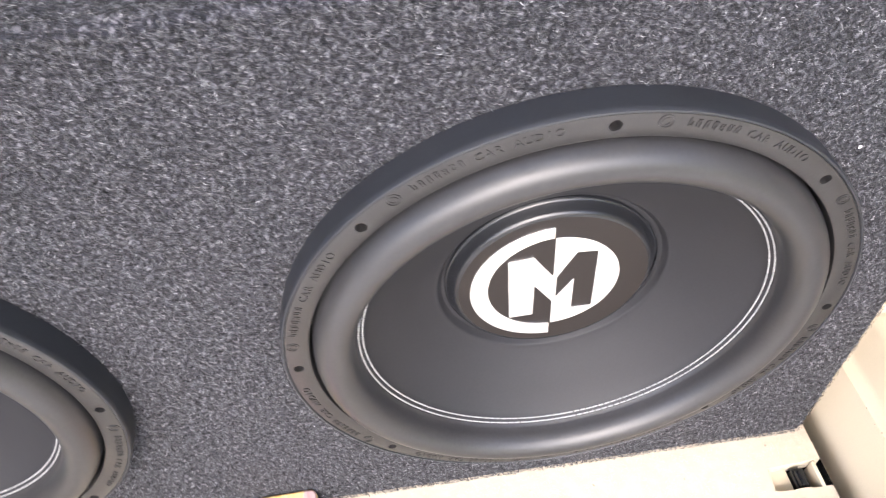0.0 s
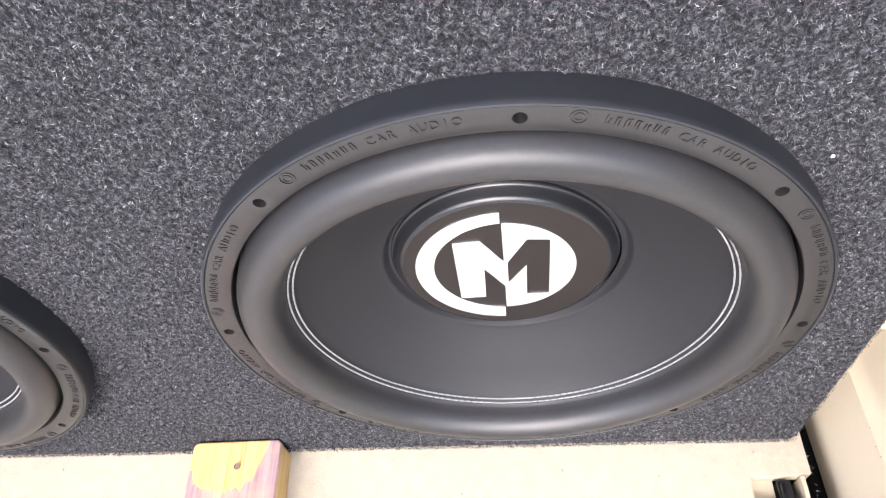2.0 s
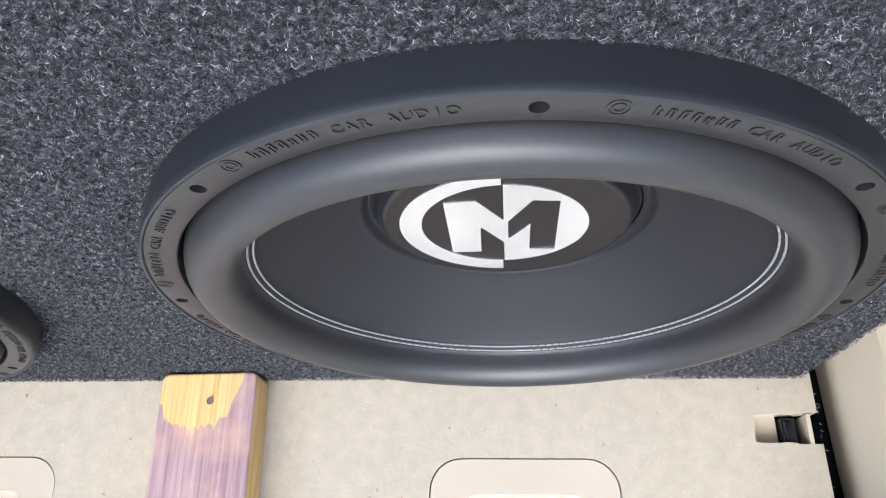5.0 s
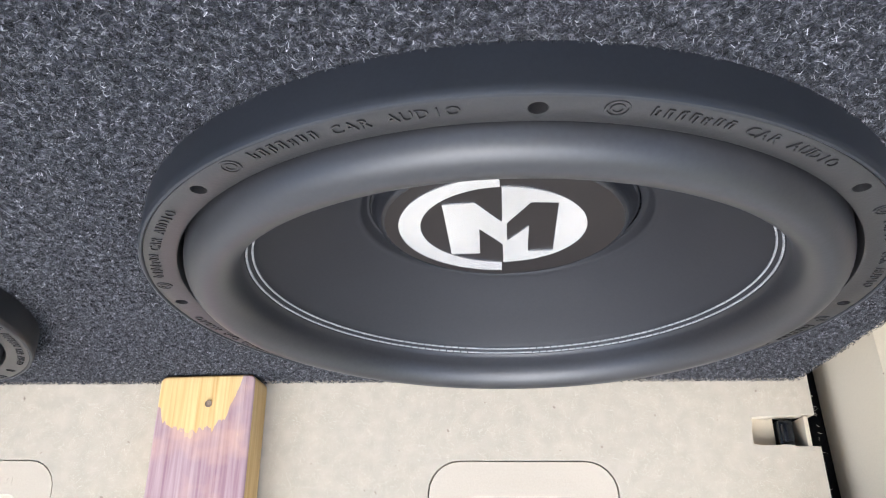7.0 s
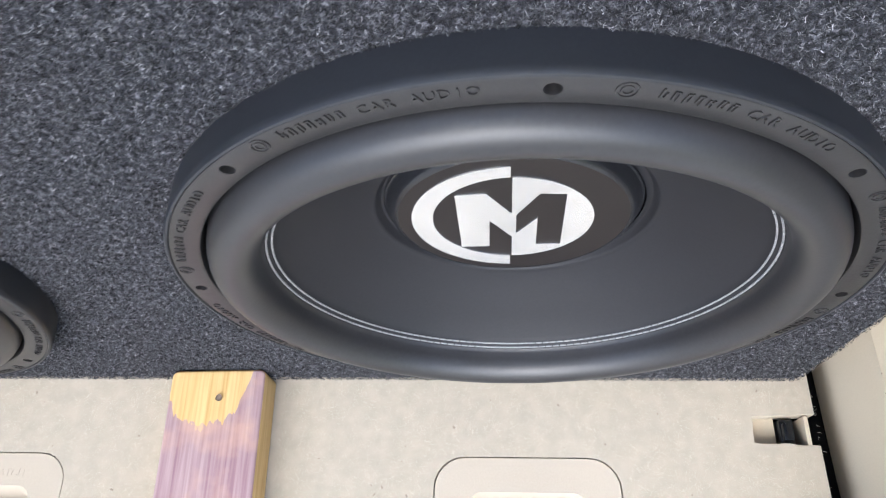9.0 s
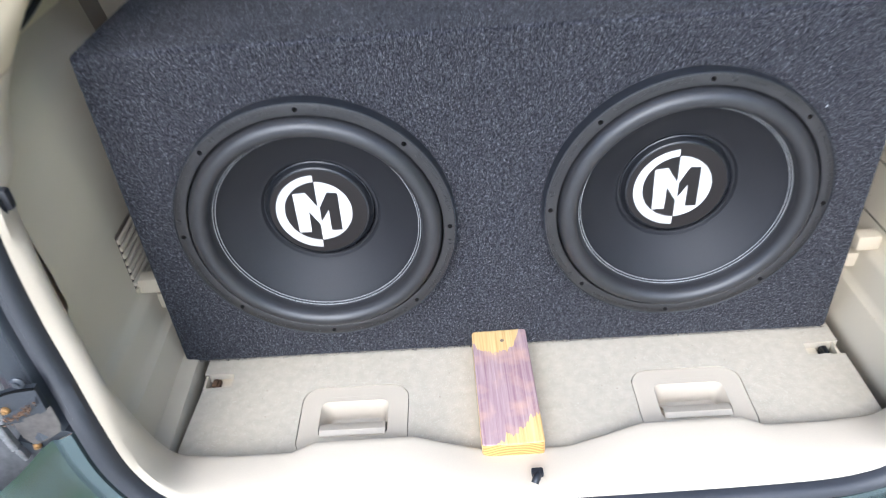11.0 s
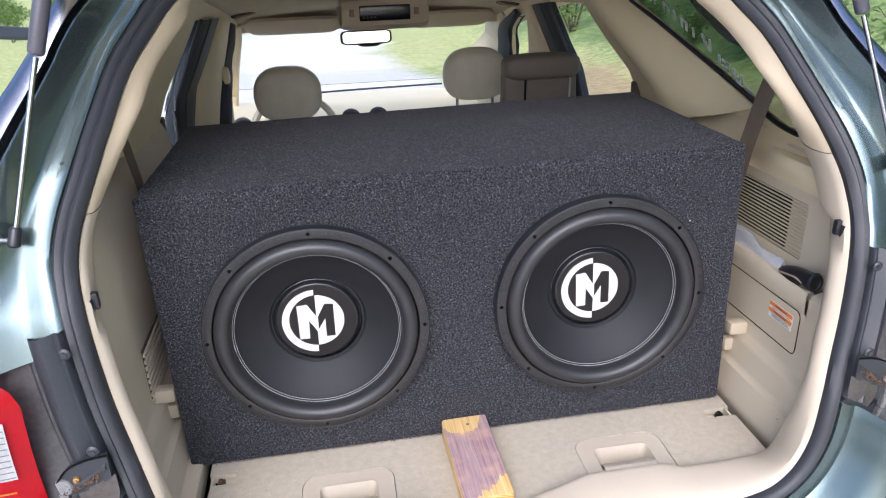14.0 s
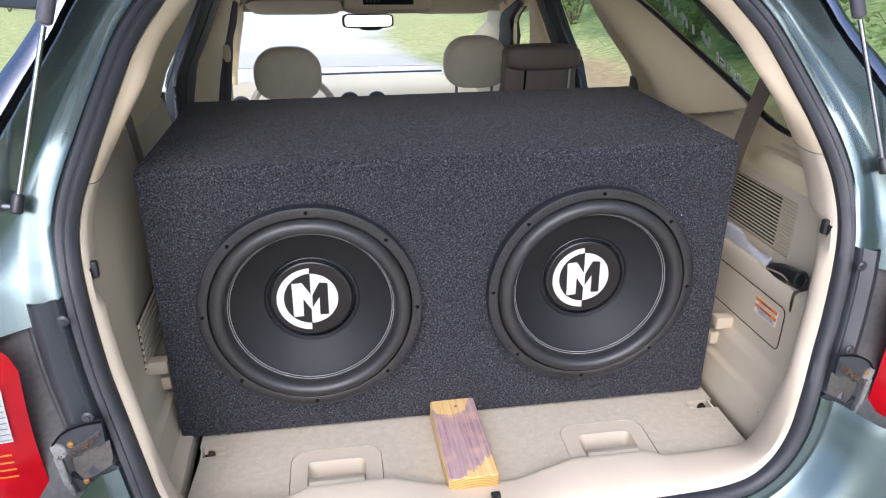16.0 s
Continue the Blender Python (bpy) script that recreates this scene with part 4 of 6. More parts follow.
# ---- side trims of the load bay ----
def bay_side(side):
    """Lower quarter trim: stepped section from the floor gap up to the tray."""
    prof = [(0.556, -0.05), (0.550, -0.02), (0.5475, -0.008), (0.5478, 0.002), (0.5505, 0.010), (0.5565, 0.050), (0.559, 0.056), (0.568, 0.060), (0.572, 0.066), (0.574, 0.108), (0.578, 0.116), (0.588, 0.122), (0.592, 0.13), (0.594, 0.20), (0.596, 0.245)]
    ys = [-0.215, -0.20, -0.15, -0.1, -0.05, 0.0, 0.1, 0.3, 0.6, 0.77]
    rows = []
    for y in ys:
        k = max(0, (-0.12 - y) / 0.12)
        rows.append([(XC + side * (x + 0.004 * k - (0.006 if side > 0 and z < 0.012 else 0)), y, z) for x, z in prof])
    t = part("quarter_trim", loft(rows), BEIGE, suv, "beige moulded load-bay side trim")
    # tie-down cleats
    for x0, x1, y0, y1, z0, z1 in ((0.553, 0.592, 0.034, 0.060, 0.122, 0.150), (0.556, 0.585, 0.052, 0.076, 0.075, 0.105)):
        xa, xb = sorted((XC + side * x0, XC + side * x1))
        part("cleat", box_bm(xa, xb, y0, y1, z0, z1, bevel=0.006), BEIGE, t, "beige tie-down cleat")
    if side < 0:
        part("floor_ledge", box_bm(XC - 0.562, XC - 0.5195, -0.215, 0.30, -0.05, 0.001, bevel=0.006), BEIGE, t, "beige ledge beside the load floor")
        # smooth swelling over the wheel arch, with a low louvred vent
        sec = [(0.596, 0.245), (0.598, 0.30), (0.604, 0.36), (0.612, 0.42), (0.618, 0.46), (0.628, 0.490), (0.645, 0.505), (0.655, 0.52), (0.652, 0.535)]
        rows = []
        for y in (-0.135, -0.12, -0.08, -0.03, 0.05, 0.12, 0.2, 0.35, 0.55, 0.76):
            hide = 0.014 if y > 0.6 else 0.0
            swell = 0.030 * math.exp(-((y - 0.22) / 0.16) ** 2)
            rows.append([(XC + side * (x + hide - swell * math.sin(math.pi * k / 8)), y + 0.06 * max(0, z - 0.36), z) for k, (x, z) in enumerate(sec)])
        part("wheel_arch_trim", loft(rows), BEIGE, t, "smooth beige wheel arch trim")
        # brown sheet in place of a hollow: its colour is the shade between slats
        v = part("vent_backing", box_bm(XC - 0.5935, XC - 0.5915, 0.03, 0.26, 0.128, 0.238), BELTDARK, t, "dark sheet for the shade behind the vent slats")
        for k in range(8):
            z = 0.130 + k * 0.0136
            part("slat", box_bm(XC - 0.592, XC - 0.587, 0.028, 0.262, z, z + 0.0074, bevel=0.0015), BEIGE, v)
        return
    # tray edge and cubby above the compartment door
    lip = [(0.596, 0.245), (0.5945, 0.258), (0.594, 0.283), (0.597, 0.288), (0.606, 0.289), (0.610, 0.284), (0.611, 0.262), (0.645, 0.258), (0.648, 0.30)]
    part("tray", loft([[(XC + side * x, y, z) for x, z in lip] for y in (-0.118, -0.114, 0.0, 0.2, 0.45)]), BEIGE, t, "open storage tray")
    endcap = [(0.596, 0.245), (0.5965, 0.262), (0.597, 0.278), (0.603, 0.285), (0.62, 0.289), (0.648, 0.292), (0.652, 0.31)]
    part("tray_end", loft([[(XC + side * (x + 0.002), y, z) for x, z in endcap] for y in (-0.17, -0.16, -0.14, -0.121)]), BEIGE, t)
    # compartment door, proud of the trim, with rounded lower corner
    door = plate(rounded(-0.112, 0.45, 0.158, 0.2445, 0.012), [], 0.006, lambda u, v, w: (XC + side * (0.5985 + w), u, v))
    cd = part("compartment_door", door, BEIGE, t, "flush compartment door")
    gap = [(XC + side * 0.5925, u, v) for u, v in rounded(-0.114, 0.45, 0.1565, 0.246, 0.013)]
    part("door_gap", tube(gap + gap[:1], 0.0009, 5), DARK, cd, "dark gap round the compartment door")
    # louvred panel
    vent_hole = rounded(-0.030, 0.42, 0.312, 0.424, 0.004, 2)
    panel = plate([(-0.14, 0.285), (0.5, 0.285), (0.5, 0.445), (-0.12, 0.445)], [vent_hole], 0.012, lambda u, v, w: (XC + side * (0.634 - w), u, v))
    v = part("vent_panel", panel, BEIGE, t, "panel with horizontal louvres")
    for k in range(15):
        z = 0.3155 + k * 0.0074
        slat = loft([[(XC + side * x, y, zz) for x, zz in ((0.6345, z), (0.6345, z + 0.0025), (0.637, z + 0.0027), (0.637, z + 0.0004))] for y in (-0.030, 0.42)], closed_v=True)
        part("slat", slat, BEIGE, v)
    # black sheet: the shade behind the slats, put into colour
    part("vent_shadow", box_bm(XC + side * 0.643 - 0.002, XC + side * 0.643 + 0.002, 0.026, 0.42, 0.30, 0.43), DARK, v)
    part("vent_backing", box_bm(XC + side * 0.642 - 0.001, XC + side * 0.642 + 0.001, -0.032, 0.028, 0.31, 0.426), BEIGE, v)
    # rounded shelf over the louvres, with a shallow hollow
    sec = [(0.634, 0.445), (0.631, 0.452), (0.624, 0.470), (0.622, 0.485), (0.628, 0.496), (0.642, 0.500), (0.655, 0.497), (0.662, 0.505), (0.655, 0.525), (0.652, 0.535)]
    rows = []
    full = [(0.634, 0.445), (0.638, 0.4465), (0.644, 0.449), (0.648, 0.455), (0.6495, 0.465), (0.650, 0.478), (0.6505, 0.492), (0.651, 0.506), (0.6515, 0.52), (0.652, 0.535)]
    for y in (-0.10, -0.09, -0.05, 0.02, 0.08, 0.13, 0.16, 0.2, 0.35, 0.48, 0.556):
        k = max(0.0, min(1.0, (y - 0.09) / 0.08))
        rows.append([(XC + side * (a + (c - a) * k), y, b + (d - b) * k) for (a, b), (c, d) in zip(sec, full)])
    part("shelf", loft(rows), BEIGE_BRIGHT, t, "rounded ledge under the quarter window")


for side in (-1, 1):
    bay_side(side)
    part("inner_quarter", box_bm(XC + side * 0.664 - 0.004, XC + side * 0.664 + 0.004, -0.150, 0.77, -0.1, 0.512), BEIGE, suv)
    x0, x1 = sorted((XC + side * 0.585, XC + side * 0.664))
    part("inner_quarter", box_bm(x0, x1, -0.188, -0.182, -0.05, 0.40), BEIGE, suv)

# warning label on the right-hand compartment door
lab = box_bm(0.0, 0.0006, -0.036, 0.036, -0.0165, 0.0165)
LX = XC + 0.5925 - 0.0010
wl = part("warning_label", lab, LABELW, suv, "white and orange warning sticker", loc=(LX, -0.060, 0.2145))
for z0, z1 in ((0.008, 0.0160), (-0.005, 0.0022)):
    part("orange_band", box_bm(-0.0008, -0.0002, -0.0352, 0.0352, z0, z1), LABELO, wl, "orange band")
for z, w in ((0.005, 0.03), (-0.0072, 0.031), (-0.0102, 0.026), (-0.0132, 0.03)):
    part("print_bar", box_bm(-0.0009, -0.0003, -w, w * 0.9, z - 0.00032, z + 0.00032), INK, wl)
for z in (0.012, -0.0014):
    part("print_bar", box_bm(-0.0013, -0.0007, -0.018, 0.018, z - 0.0012, z + 0.0012), INK, wl)

# ---- upper sides with windows, roof lining, pillars ----
def side_x(z, y=0.5):
    return 0.650 - 0.40 * max(0.0, z - 0.50) - 0.08 * max(0.0, y - 0.85)


# edge of the rearmost pillar against the door window, from the roof down
PILLAR_EDGE = [(1.0, 0.80), (0.976, 0.735), (0.949, 0.680), (0.900, 0.624), (0.846, 0.576), (0.806, 0.548), (0.793, 0.500), (0.790, 0.440)]


def rear_pillar_swell(side, place, parent):
    """The moulded pillar between the door window and the quarter window: a soft ridge with a forward facet."""
    back = [(0.72, 0.82), (0.610, 0.740), (0.500, 0.698), (0.400, 0.662), (0.300, 0.626), (0.220, 0.597), (0.172, 0.577), (0.158, 0.568)]
    rows = []
    n = 22
    for k, (e, q) in enumerate(zip(PILLAR_EDGE, back)):
        sag = 0.022 * k / 7
        row = []
        for j in range(n + 1):
            t = j / n
            a, b = min(1.0, max(0.0, (t - 0.12) / 0.36)), min(1.0, max(0.0, (t - 0.50) / 0.50))
            lift = (0.048 if side > 0 else 0.014) * a * a * (3 - 2 * a) * (1 - b * b * (3 - 2 * b)) + 0.0025
            if j in (0, n):
                lift = -0.004
            row.append(place(e[0] + (q[0] - e[0]) * t, e[1] + (q[1] - e[1]) * t - sag * math.sin(math.pi * t), lift))
        rows.append(row)
    rows.append([(p[0] + side * 0.016, p[1], p[2] - 0.001) for p in rows[-1]])
    part("pillar_trim", loft(rows), BEIGE_BRIGHT, parent, "beige moulded pillar trim with a soft ridge")


def along(points, n):
    """n + 1 points evenly spread along a line of (u, v) points."""
    pts = [Vector((p.x, p.y)) for p in spline([(u, v, 0) for u, v in points], 4)]
    marks = [0.0]
    for p, q in zip(pts, pts[1:]):
        marks.append(marks[-1] + (q - p).length)
    out = []
    for k in range(n + 1):
        d = marks[-1] * k / n
        i = max(j for j in range(len(pts) - 1) if marks[j] <= d + 1e-9)
        out.append(pts[i].lerp(pts[i + 1], (d - marks[i]) / (marks[i + 1] - marks[i])))
    return out


def ribbon(side, rear_line, front_line, proud, swell):
    """A moulded strip between two lines on the side wall, rounded across and turned in at both edges."""
    rows = []
    for p, q in zip(along(rear_line, 16), along(front_line, 16)):
        row = []
        for t, w in ((0.0, -0.022), (0.0, proud * 0.4), (0.04, proud), (0.25, proud + swell * 0.7), (0.5, proud + swell), (0.75, proud + swell * 0.7), (0.96, proud), (1.0, proud * 0.4), (1.0, -0.010)):
            m = p.lerp(q, t)
            row.append((XC + side * (side_x(m.y, m.x) - w), m.x, m.y))
        rows.append(row)
    return loft(rows)


def cabin_side(side):
    quarter = [(0.015, 0.545), (0.075, 0.548), (0.125, 0.563), (0.165, 0.585), (0.30, 0.635), (0.50, 0.705), (0.66, 0.765), (0.45, 0.80), (0.20, 0.76), (0.07, 0.67), (0.0, 0.575)]
    edge = list(reversed(PILLAR_EDGE[2:])) + [(0.974, 0.718)]
    place = lambda u, v, w: (XC + side * (side_x(v, u) - w), u, v)
    outline = [(-0.04, 0.535), (0.05, 0.65), (0.17, 0.78), (0.26, 0.9), (1.2, 0.85), (1.9, 0.72), (2.2, 0.52), (2.9, 0.22), (2.9, -0.2), (0.65, -0.2), (0.65, 0.443), (0.56, 0.468), (0.47, 0.490), (0.36, 0.518), (0.25, 0.536)]
    if side < 0:
        outline = outline[:5] + [(1.70, 0.76), (1.80, 0.62), (1.79, 0.45), (1.68, -0.2)] + outline[-6:]
        front_edge = [(1.04, 0.715), (0.975, 0.604), (0.940, 0.508), (0.92, 0.43), (0.90, 0.30)]
        frame_edge = [(1.312, 0.695), (1.274, 0.575), (1.182, 0.465), (1.121, 0.406), (1.06, 0.29)]
        pillar_edge = [(1.512, 0.665), (1.60, 0.56), (1.60, 0.48), (1.50, 0.40), (1.38, 0.28)]
        door_edge = [(1.64, 0.640), (1.755, 0.565), (1.776, 0.477), (1.70, 0.38), (1.60, 0.26)]
        holes = [quarter, edge + [(u + 0.035, v) for u, v in front_edge]]
    else:
        front_edge = [(1.256, 0.705), (1.227, 0.544), (1.144, 0.409), (1.11, 0.33)]
        frame_edge = [(1.422, 0.685), (1.408, 0.594), (1.385, 0.50), (1.257, 0.36)]
        pillar_edge = [(1.485, 0.672), (1.49, 0.60), (1.51, 0.53), (1.54, 0.38)]
        front_hole = [(1.534, 0.646), (1.575, 0.588), (1.656, 0.493), (1.70, 0.40), (1.72, 0.32), (1.82, 0.32), (1.831, 0.45), (1.792, 0.546), (1.735, 0.585), (1.62, 0.631)]
        hole_edge = [(1.58, 0.645), (1.66, 0.616), (1.737, 0.585), (1.795, 0.546), (1.833, 0.45), (1.822, 0.32)]
        door_edge = [(1.60, 0.660), (1.688, 0.634), (1.79, 0.606), (1.885, 0.574), (1.985, 0.50), (1.985, 0.36)]
        holes = [quarter, edge + [(u + 0.035, v) for u, v in front_edge], front_hole]
    w = part("cabin_side", plate(outline, holes, 0.012, place), BEIGE_BRIGHT, suv, "beige cabin side trim with window openings", smooth=False)
    rear_pillar_swell(side, place, w)
    # the rear door's frame, the pillar between the doors and the front door's frame, each proud of the next
    f = part("door_frame", ribbon(side, front_edge, frame_edge, 0.008, 0.006), DOORBLACK, w, "dark blue-grey rear door frame")
    part("window_seal", tube([Vector(place(p.x, p.y, 0.004)) for p in along(front_edge, 14)], 0.006, 8), SEALMAT, f, "black rubber window seal")
    part("rib", tube([Vector(place(*p.lerp(q, 0.36), 0.012)) for p, q in zip(along(front_edge, 10), along(frame_edge, 10))], 0.0045, 8), SEALMAT, f)
    part("centre_pillar", ribbon(side, frame_edge, pillar_edge, 0.014, 0.010), BEIGE_BRIGHT, w, "beige pillar between the doors")
    part("door_frame", ribbon(side, pillar_edge if side < 0 else hole_edge, door_edge, 0.017, 0.005), DOORGREY if side < 0 else DOORBLACK, w, "dark front door frame")
    if side < 0:
        part("belt_anchor", soft_block(0.030, 0.040, 0.062, 3.0, 8), BEIGE_BRIGHT, w, "beige belt anchor", loc=place(1.60, 0.475, 0.022))
        belt = loft([[place(1.59 - 0.10 * k, 0.455 - 0.16 * k, 0.024), place(1.615 - 0.10 * k, 0.455 - 0.16 * k, 0.024)] for k in (0, 0.5, 1)])
        bmesh.ops.solidify(belt, geom=list(belt.faces), thickness=0.002)
        part("belt_web", belt, DOORGREY, w, "dark seat belt webbing")
    pts = [Vector(place(p.x, p.y, 0.002)) for p in spline([(a, b, 0) for a, b in quarter], 3, closed=True)]
    part("window_frame", tube(pts + [pts[0]], 0.005, 6), BLACK, w, "black quarter window edging")
    rear = edge + front_edge
    for ring, m in ((quarter, TINTED), (rear, GLASS)):
        m = GLASS if side < 0 else m
        pane = plate(ring, [], 0.003, lambda u, v, ww: (XC + side * (side_x(v, u) + 0.009 - ww), u, v))
        g = part("window_pane", pane, m, w, "tinted window glass" if m is TINTED else "clear window glass", smooth=False)
        g.visible_shadow = False
    # seam between upper and lower trims
    part("trim_seam", tube([Vector(place(u, v, 0.0005)) for u, v in ((0.155, 0.566), (0.18, 0.562), (0.25, 0.545), (0.36, 0.515), (0.47, 0.487), (0.56, 0.465), (0.65, 0.44))], 0.0011, 5), BELT, w)
    # belt guide on the pillar behind the door
    g = box_bm(-0.012, 0.012, -0.016, 0.016, -0.055, 0.045, bevel=0.006) if side > 0 else box_bm(-0.006, 0.006, -0.008, 0.008, -0.05, 0.03, bevel=0.003)
    part("belt_guide", g, BELTDARK, w, "brown seat belt guide", loc=(XC + side * (side_x(0.48) - 0.008), 0.768, 0.475))
    return w


walls = [cabin_side(s) for s in (-1, 1)]
# stick-on lettering on the right-hand quarter glass: illegible pale shapes
GLYPHS = (((-0.016, -0.009, -0.012, 0.012), (0.004, 0.011, -0.012, 0.012), (-0.016, 0.011, 0.006, 0.012)),
          ((-0.006, 0.002, -0.012, 0.012),),
          ((-0.017, -0.010, -0.014, 0.016), (-0.010, -0.003, -0.014, -0.004), (-0.003, 0.004, -0.010, 0.004), (0.004, 0.011, -0.004, 0.014), (0.011, 0.017, 0.004, 0.016)),
          ((-0.014, 0.012, 0.006, 0.012), (-0.014, -0.006, -0.010, 0.010), (-0.014, 0.012, -0.010, -0.004)))
for u, v, kind in ((0.520, 0.760, 0), (0.462, 0.742, 0), (0.428, 0.728, 1), (0.392, 0.712, 0), (0.358, 0.697, 1), (0.309, 0.679, 2), (0.272, 0.650, 1), (0.250, 0.640, 3), (0.213, 0.618, 2), (0.186, 0.594, 3)):
    bm = bmesh.new()
    for y0, y1, z0, z1 in GLYPHS[kind]:
        add_box(bm, -0.001, 0.001, y0, y1, z0, z1)
    st = part("decal", bm, DECAL, walls[1], "pale sticker shape on the glass", loc=(XC + side_x(v) + 0.0045, u, v))
    st.rotation_euler = (radians(22), radians(-22), 0)

# seat belts hanging across the bay
for side in (-1, 1):
    a, b = Vector((XC + side * 0.603, 0.085, 0.655)), Vector((XC + side * 0.600, 0.17, 0.34))
    if side < 0:
        a, b = Vector((XC - 0.592, 0.155, 0.630)), Vector((XC - 0.592, 0.245, 0.36))
    rows = [[a.lerp(b, k) + Vector((side * -0.01 * math.sin(3.1 * k), o, o * 0.2)) for o in (-0.024, 0.024)] for k in (0, 0.25, 0.5, 0.75, 1)]
    bm = loft(rows)
    bmesh.ops.solidify(bm, geom=list(bm.faces), thickness=0.002)
    part("seat_belt", bm, BELT, suv, "brown seat belt webbing")


def roof_z(x, y):
    z = 0.885 - 0.02 * max(0, y) - 0.105 * max(0, y - 0.3) ** 1.35
    return z - 0.045 * (abs(x) / 0.6) ** 3 - (0.04 * max(0, y - 1.7) if y > 1.7 else 0)


def headliner():
    rows = []
    for k in range(25):
        y = 0.155 + k * (1.94 - 0.155) / 24
        rows.append([(XC + x, y, roof_z(x, y)) for x in [j * 0.64 / 10 for j in range(-10, 11)]])
    return loft(rows)


part("windscreen_header", box_bm(XC - 0.55, XC + 0.55, 1.900, 1.945, 0.588, 0.68, bevel=0.01), HEADLINER, suv, "tan trim over the windscreen")
part("headliner", headliner(), HEADLINER, suv, "tan fabric roof lining")
rows = [[(XC + x, y, roof_z(x, y) + 0.05 if y > 0.1 else 0.93) for x in (-0.72, -0.6, -0.3, 0, 0.3, 0.6, 0.72)] for y in (0.10, 0.2, 0.6, 1.1, 1.6, 1.95)]
part("roof", loft(rows), PAINT, suv, "grey-green roof")


# ---- cabin ahead of the load bay ----
def front_pillars():
    for side in (-1, 1):
        a, b = Vector((XC + side * 0.552, 1.95, 0.565)), Vector((XC + side * 0.680, 2.75, 0.22))
        part("front_pillar", tube([a + Vector((side * -0.01, -0.14, 0.08)), a, a.lerp(b, 0.5), b, b + Vector((side * 0.03, 0.03, -0.2))], [0.034, 0.027, 0.026, 0.030, 0.03], 10), BEIGE_BRIGHT, suv, "beige windscreen pillar")


front_pillars()


def visor(x0, x1, tag_from, tag_to):
    n = 16
    rows = []
    for k in range(n + 1):
        u = k / n
        x = x0 + (x1 - x0) * u
        e = (1 - abs(2 * u - 1) ** 7) ** 0.5
        sec = [(1.74, 0.655), (1.80, 0.648), (1.87, 0.622), (1.905, 0.600), (1.914, 0.590), (1.912, 0.581), (1.900, 0.577), (1.86, 0.589), (1.78, 0.626), (1.74, 0.644)]
        rows.append([(x, 1.82 + (y - 1.82) * (0.55 + 0.45 * e), 0.620 + (z - 0.620) * (0.35 + 0.65 * e)) for y, z in sec])
    bm = loft(rows, closed_v=True)
    v = part("sun_visor", bm, PILLAR, suv, "tan sun visor folded against the roof")
    def sticker(a, b, rise):
        tag = loft([[(x, 1.864, 0.6268 + rise), (x, 1.872, 0.6232 + rise), (x, 1.893, 0.6100 + rise)] for x in (a, (a + b) / 2, b)])
        bmesh.ops.solidify(tag, geom=list(tag.faces), thickness=0.001)
        return tag
    part("visor_label", sticker(tag_from, tag_to, 0.0015), LABELW, v, "pale visor sticker")
    if tag_from > XC:
        part("visor_strip", sticker(tag_from - 0.085, tag_from - 0.006, 0.002), BLACK, v, "black warning strip")
    return v


visor(XC - 0.50, XC - 0.13, XC - 0.350, XC - 0.245)
visor(XC + 0.14, XC + 0.48, XC + 0.235, XC + 0.320)
for sx in (-1, 1):
    # flattened dark block instead of a hollow; the recess shade is its colour
    g = part("grab_handle", soft_block(0.088, 0.075, 0.012, 2.4, 8), BELTDARK, suv, "roof grab handle with a dark block for its shaded recess", loc=(XC + sx * 0.478, 1.575, 0.683))
    g.rotation_euler = (radians(-11), sx * radians(9), 0)
    part("lever", tube(spline([(-sx * 0.040, -0.016, -0.002), (0, -0.012, -0.007), (sx * 0.030, 0.006, -0.006)], 4), 0.0055, 8), BEIGE_BRIGHT, g, "pale handle lever")


def overhead_console():
    rows = []
    cx = XC - 0.012
    for x in (-0.140, -0.135, -0.11, 0, 0.11, 0.135, 0.140):
        e = 0.014 if abs(x) > 0.136 else 0.005 if abs(x) > 0.12 else 0.0
        rows.append([(cx + x, 1.52, 0.70), (cx + x, 1.24 + e, 0.745), (cx + x, 1.215 + e, 0.735 - e), (cx + x, 1.205 + e, 0.70), (cx + x, 1.215 + e, 0.662 + e), (cx + x, 1.25, 0.645 + e), (cx + x, 1.42, 0.64 + e), (cx + x, 1.52, 0.66)])
    c = part("overhead_console", loft(rows, closed_v=True), BEIGE, suv, "tan overhead console")
    part("display", box_bm(cx - 0.082, cx + 0.078, 1.198, 1.206, 0.676, 0.722, bevel=0.004), SCREEN, c, "dark display panel")
    for k in range(4):
        part("key", box_bm(cx - 0.072 + k * 0.012, cx - 0.066 + k * 0.012, 1.1955, 1.199, 0.684, 0.690), DIRTY, c)
    for x in (-0.105, 0.098):
        part("reading_lamp_switch", box_bm(cx + x - 0.008, cx + x + 0.008, 1.200, 1.209, 0.690, 0.712, bevel=0.002), BELT, c)


overhead_console()
# rear-view mirror
bm = soft_block(0.214, 0.03, 0.060, 5.0, 8)
mir = part("mirror_housing", bm, BLACK, suv, "black rear-view mirror", loc=(-0.013, 1.965, 0.545))
mir.rotation_euler = (radians(-4.5), 0, radians(2))
MIRROR = mat("mirror_face", (0.86, 0.87, 0.87), 0.03, 0.01, 5, 0, metal=1.0)
bm = plate(rounded(-0.098, 0.098, -0.023, 0.023, 0.016), [], 0.002, lambda u, v, w: (u, w - 0.0155, v))
part("mirror_face", bm, MIRROR, mir, "silvered mirror face")
part("mirror_chin", soft_block(0.100, 0.026, 0.030, 2.6, 8), BLACK, mir, loc=(0.012, 0.0, -0.024))
